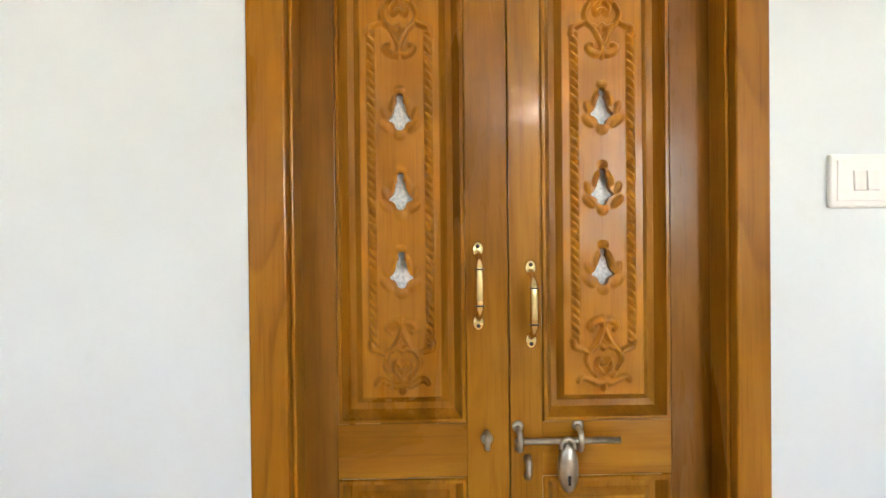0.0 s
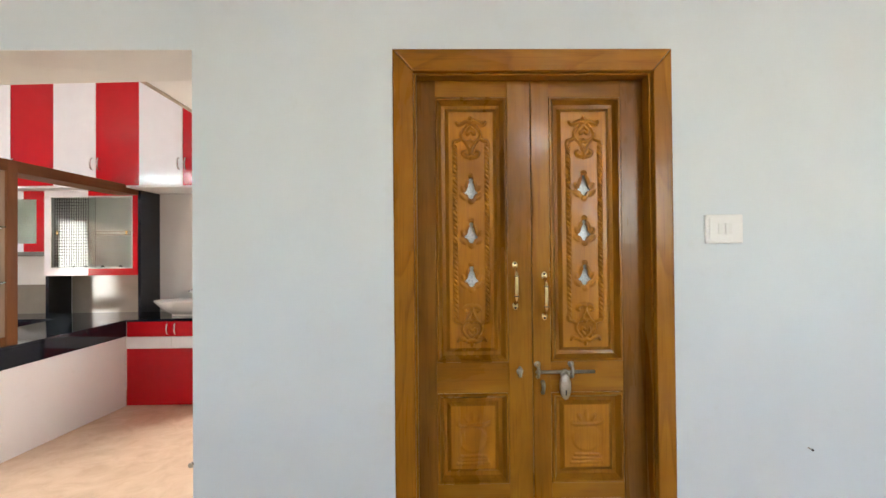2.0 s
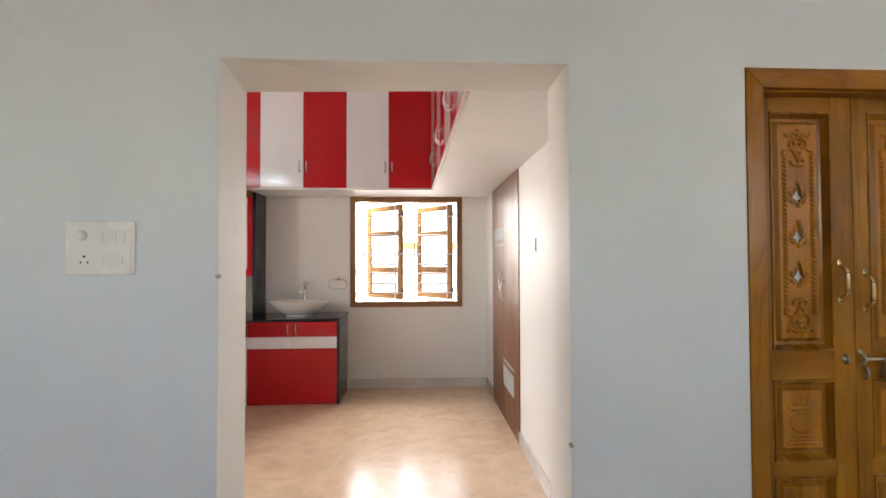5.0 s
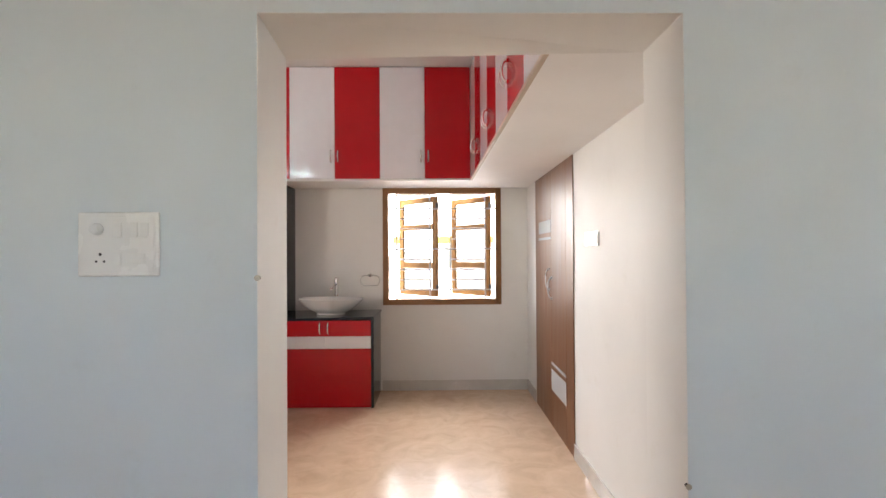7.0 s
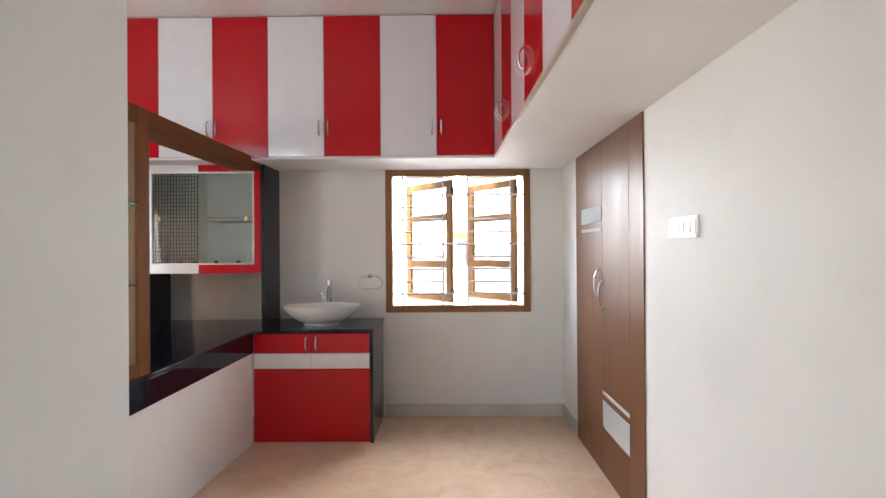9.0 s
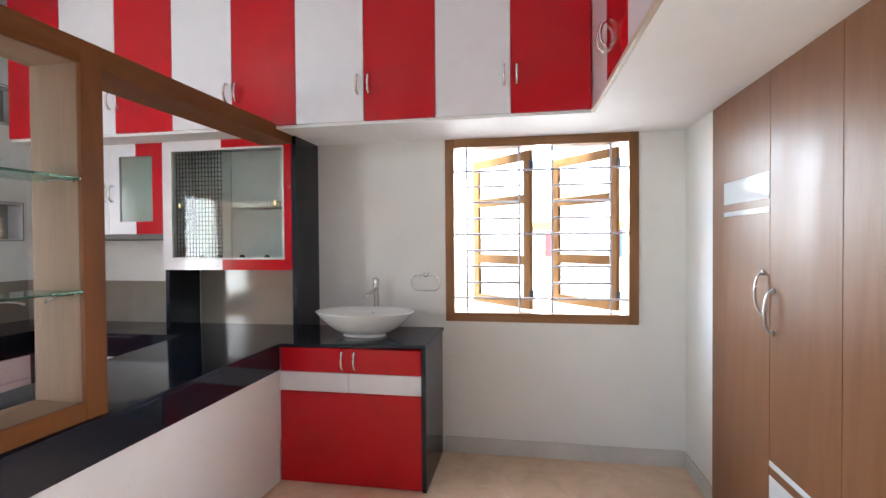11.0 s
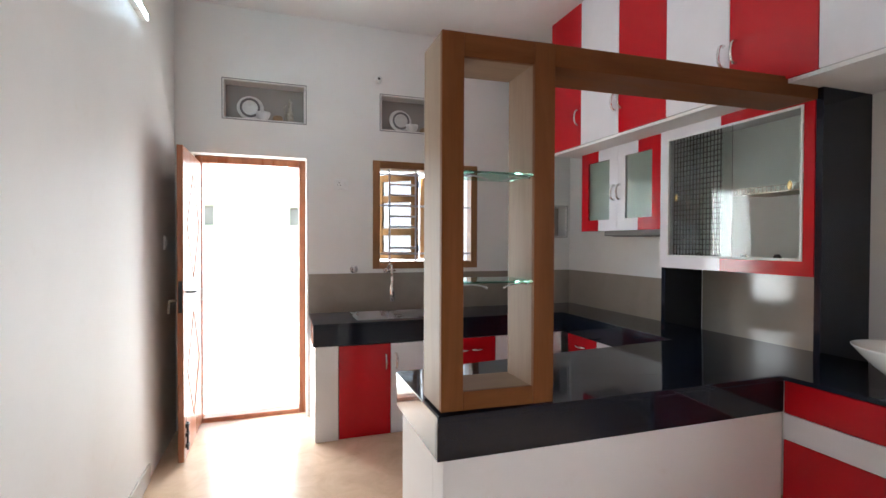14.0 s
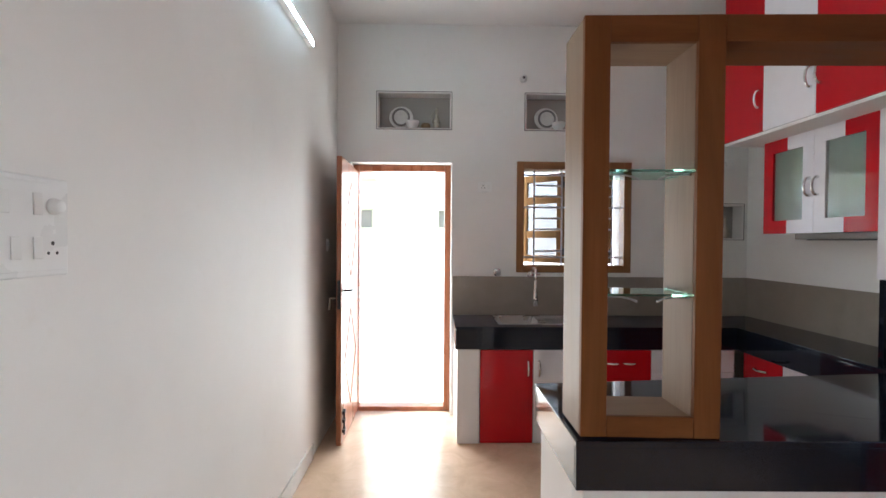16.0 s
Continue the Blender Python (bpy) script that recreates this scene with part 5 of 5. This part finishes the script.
def fittings():
    s6 = [(0.0, 0.040, 0.024, 0.042), (0.045, 0.040, 0.022, 0.042), (0.075, 0.040, 0.022, 0.042), (0.0, -0.040, 0.022, 0.042), (0.052, -0.040, 0.05, 0.030)]
    switch_plate((-2.806, YH, 1.462), (0, -1, 0), 0.226, 0.180, "wide white switch board with dimmer and socket", s6, (-0.048, -0.040), (-0.055, 0.042))
    switch_plate((0.553, YH, 1.517), (0, -1, 0), 0.126, 0.096, "small white switch plate beside the teak door", [(-0.012, 0, 0.022, 0.036), (0.012, 0, 0.022, 0.036)])
    switch_plate((XE, 2.435, 1.515), (-1, 0, 0), 0.235, 0.090, "white switch and socket plate beside the wardrobe", [(-0.025, 0, 0.022, 0.04), (0.005, 0, 0.022, 0.04), (0.06, 0, 0.022, 0.04)], (-0.075, 0.0))
    switch_plate((-2.905, YK, 1.456), (0, 1, 0), 0.226, 0.200, "wide white switch board with dimmer and socket inside the kitchen", [(0.030, -0.042, 0.022, 0.044), (0.030, 0.045, 0.022, 0.044), (-0.045, 0.045, 0.022, 0.044), (-0.07, -0.042, 0.022, 0.044), (-0.02, -0.042, 0.022, 0.044)], (0.068, -0.045), (0.068, 0.042))
    switch_plate((XW, 2.358, 1.881), (1, 0, 0), 0.112, 0.086, "small white socket plate high on the kitchen wall", [(0.03, 0, 0.022, 0.036)], (-0.015, 0.0))
    switch_plate((XW, 4.357, 2.085), (1, 0, 0), 0.118, 0.084, "small white socket plate in the kitchen corner", [(0.03, 0, 0.022, 0.036)], (-0.02, 0.0))
    switch_plate((-4.43, YN - 0.012, 1.055), (0, -1, 0), 0.06, 0.085, "narrow white socket plate on the backsplash", [(0.0, 0.018, 0.022, 0.024)], (0.0, -0.015))
    switch_plate((-5.55, YK, 1.40), (0, 1, 0), 0.09, 0.09, "small white switch plate behind the open door", [(0.0, 0.0, 0.022, 0.036)])

    t = thing("tube_light", (-4.43, YK, 2.64), "slim lit LED tube light on the kitchen wall", "lamp")
    part("casing", box((-4.97, YK + 0.0005, 2.638), (-3.77, YK + 0.036, 2.674), 0.003), PLASTIC, t)
    part("diffuser", box((-4.965, YK + 0.0362, 2.641), (-3.775, YK + 0.040, 2.671), 0.0015), TUBE, t, "glowing white diffuser")
    for x in (-4.976, -3.764):
        part("end_cap", box((x - 0.0055, YK + 0.0005, 2.637), (x + 0.0055, YK + 0.041, 2.675), 0.002), PLASTIC, t)

    t = thing("hall_bulb", (0.80, HY0 + 0.05, 2.70), "small lit bulb lamp on the hall wall", "lamp")
    part("holder", cyl(bmesh.new(), (0.80, HY0 + 0.0005, 2.74), (0.80, HY0 + 0.06, 2.74), 0.03, 0.024), PLASTIC, t, "", True)
    part("bulb", ball(bmesh.new(), (0.80, HY0 + 0.115, 2.74), (0.045, 0.056, 0.06), 20), lit("hall_bulb_glow", (0.94, 0.97, 1.0), 9.5), t, "glowing bulb", True)

    t = thing("dome_camera", (XW, 2.663, 2.763), "tiny white security camera with black lens", "camera")
    bm = lathe(bmesh.new(), [(0.028, 0), (0.030, 0.006), (0.026, 0.040), (0.022, 0.046)], (0, 0, 0), 24)
    bm.transform(Matrix.Translation((XW, 2.663, 2.763)) @ pose(0, 0, 0, 0, 90))
    part("housing", bm, PLASTIC, t, "", True)
    bm = lathe(bmesh.new(), [(0.011, 0.044), (0.011, 0.048), (0.004, 0.051)], (0, 0, 0), 20)
    bm.transform(Matrix.Translation((XW, 2.663, 2.763)) @ pose(0, 0, 0, 0, 90))
    part("lens", bm, DARK, t, "black lens", True)

    # The lower nail shape stands in for a plain dark spot on the wall.
    for x, z in ((0.539, 2.336), (0.829, 0.787)):
        t = thing("wall_nail", (x, YH, z), "dark nail shape in the hall wall", "nail", "wall nails")
        part("shank", cyl(bmesh.new(), (x, YH + 0.01, z), (x, YH - 0.018, z), 0.0022, seg=8), IRON, t)
        part("head", cyl(bmesh.new(), (x, YH - 0.018, z), (x, YH - 0.021, z), 0.0065 if z > 1 else 0.004, seg=12), DARK, t)


fittings()


def corner_stubs():
    # Stubs take the place of small dark marks on the opening's edges.
    for x, z in ((OPEN[0] + 0.002, 1.365), (OPEN[1] - 0.002, 0.765)):
        t = thing("wall_plug", (x, YH, z), "small dark stub on the plaster corner", "plug", "wall plugs")
        part("stub", cyl(bmesh.new(), (x, YH + 0.004, z), (x, YH - 0.008, z), 0.006, 0.005, 10), DARK, t)
        part("collar", cyl(bmesh.new(), (x, YH - 0.008, z), (x, YH - 0.011, z), 0.0085, 0.0085, 12), IRON, t)


corner_stubs()


# ---- kitchen sink and tap ----
def sink():
    t = thing("kitchen_sink", (-5.63, 2.77, TOP), "stainless steel sink with drainboard set in granite", "sink")
    x0, x1 = -5.825, -5.435
    bm = bmesh.new()
    def tray(y0, y1, depth, rim):
        r0 = [(x0, y0), (x1, y0), (x1, y1), (x0, y1)]
        prev = None
        for ins, z in ((-0.006, TOP + 0.001), (-0.004, TOP + 0.005), (rim, TOP + 0.005), (rim + 0.012, TOP - depth * 0.5), (rim + 0.03, TOP - depth)):
            r = [bm.verts.new((x + (ins if x == x0 else -ins), y + (ins if y == y0 else -ins), z)) for x, y in r0]
            if prev:
                for k in range(4):
                    bm.faces.new((prev[k], prev[(k + 1) % 4], r[(k + 1) % 4], r[k]))
            prev = r
        bm.faces.new(prev)
    tray(2.43, 2.76, 0.17, 0.02)
    part("bowl", bm, STEEL, t)
    bm = bmesh.new()
    tray(2.775, 3.11, 0.012, 0.02)
    part("drainboard", bm, STEEL, t)
    for i in range(8):
        part("drain_rib", box((x0 + 0.05, 2.82 + i * 0.033, TOP - 0.0115), (x1 - 0.05, 2.83 + i * 0.033, TOP - 0.004), 0.002), STEEL, t)
    part("waste", lathe(bmesh.new(), [(0.03, -0.169), (0.03, -0.166), (0.01, -0.165)], (-5.63, 2.595, TOP), 20), DARK, t, "", True)
    y, z = 2.735, 1.17
    t = thing("sink_tap", (XW, y, z), "wall mounted chrome swan neck tap over the sink", "tap")
    part("flange", cyl(bmesh.new(), (XW, y, z), (XW + 0.02, y, z), 0.026, 0.022, 20), CHROME, t, "", True)
    part("body", cyl(bmesh.new(), (XW + 0.02, y, z), (XW + 0.09, y, z), 0.016, 0.016, 16), CHROME, t, "", True)
    part("spout", tube(bmesh.new(), [(XW + 0.06, y, z), (XW + 0.07, y, z + 0.035), (XW + 0.10, y + 0.01, z + 0.052), (XW + 0.15, y + 0.015, z + 0.045), (XW + 0.17, y + 0.015, z + 0.0), (XW + 0.17, y + 0.012, z - 0.05)], 0.011, 12), CHROME, t, "", True)
    part("spray_head", lathe(bmesh.new(), [(0.016, -0.24), (0.020, -0.235), (0.018, -0.15), (0.012, -0.10), (0.012, -0.04)], (XW + 0.17, y + 0.012, z), 16), CHROME, t, "pale hanging spray head", True)
    part("lever", box((XW + 0.05, y + 0.016, z - 0.006), (XW + 0.062, y + 0.07, z + 0.006), 0.003), CHROME, t)
    v = (XW, 2.464, 1.184)
    t = thing("stop_valve", v, "round chrome stop valve on the kitchen wall", "valve")
    part("flange", cyl(bmesh.new(), v, (XW + 0.012, v[1], v[2]), 0.034, 0.030, 24), CHROME, t, "", True)
    part("knob", cyl(bmesh.new(), (XW + 0.012, v[1], v[2]), (XW + 0.055, v[1], v[2]), 0.020, 0.024, 12), STEEL, t, "", True)


sink()


# ---- crockery in the niches ----
def niche_sets():
    dull = plain("dusty_white_china", (0.72, 0.71, 0.69), 0.35, amount=0.08, scale=30)
    clay = plain("brown_clay", (0.26, 0.17, 0.09), 0.5, amount=0.1, scale=40)
    y0, _, z0, _ = NICHES[0]
    z = z0 + 0.008
    x = XW - 0.055
    p = thing("display_plate", (x, y0 + 0.19, z), "white china plate leaning in the wall niche", "plate", "niche plates")
    bm = lathe(bmesh.new(), [(0.05, 0.0), (0.062, 0.002), (0.115, 0.016), (0.117, 0.019), (0.112, 0.019), (0.064, 0.008), (0.02, 0.007)], (0, 0, 0), 40)
    bm.transform(Matrix.Translation((x - 0.045, y0 + 0.19, z + 0.100)) @ pose(0, 0, 0, 0, 78) @ Matrix.Scale(0.85, 4))
    part("dish", bm, dull, p, "", True)
    bm = tube(bmesh.new(), [(x - 0.016 + 0.02, y0 + 0.19 + 0.066 * math.cos(s), z + 0.098 + 0.066 * math.sin(s)) for s in [2 * math.pi * k / 40 for k in range(40)]], 0.009, 8, True)
    part("rim_band", bm, EDGE, p, "grey ring band", True)
    b = thing("bowl", (x + 0.01, y0 + 0.285, z), "small white china bowl in the wall niche", "bowl", "niche bowls")
    part("cup", lathe(bmesh.new(), [(0.025, 0), (0.03, 0.004), (0.052, 0.04), (0.055, 0.065), (0.050, 0.065), (0.045, 0.04), (0.01, 0.012)], (x + 0.01, y0 + 0.285, z), 28), dull, b, "", True)
    c = thing("clay_pot", (x + 0.01, y0 + 0.395, z), "small brown clay pot in the wall niche", "pot", "niche pots")
    part("pot", lathe(bmesh.new(), [(0.025, 0), (0.040, 0.02), (0.036, 0.04), (0.03, 0.045), (0.02, 0.04)], (x + 0.01, y0 + 0.395, z), 24), clay, c, "", True)
    j = thing("oil_jug", (x + 0.005, y0 + 0.485, z), "slim dull metal jug in the wall niche", "jug", "niche jugs")
    jc = (x + 0.005, y0 + 0.485, z)
    part("jug_body", lathe(bmesh.new(), [(0.026, 0), (0.034, 0.02), (0.030, 0.06), (0.014, 0.10), (0.012, 0.15), (0.018, 0.165), (0.012, 0.168), (0.004, 0.19)], jc, 24), IRON, j, "", True)
    part("jug_handle", tube(bmesh.new(), [(jc[0], jc[1] - 0.012, z + 0.145), (jc[0], jc[1] - 0.045, z + 0.12), (jc[0], jc[1] - 0.03, z + 0.04)], 0.004, 8), IRON, j, "", True)
    for n in NICHES[1:]:
        d = Vector((0, n[0] - y0, n[2] - z0))
        for o in (p, b, c, j):
            copy_thing(o, Matrix.Translation(o.location + d))


niche_sets()
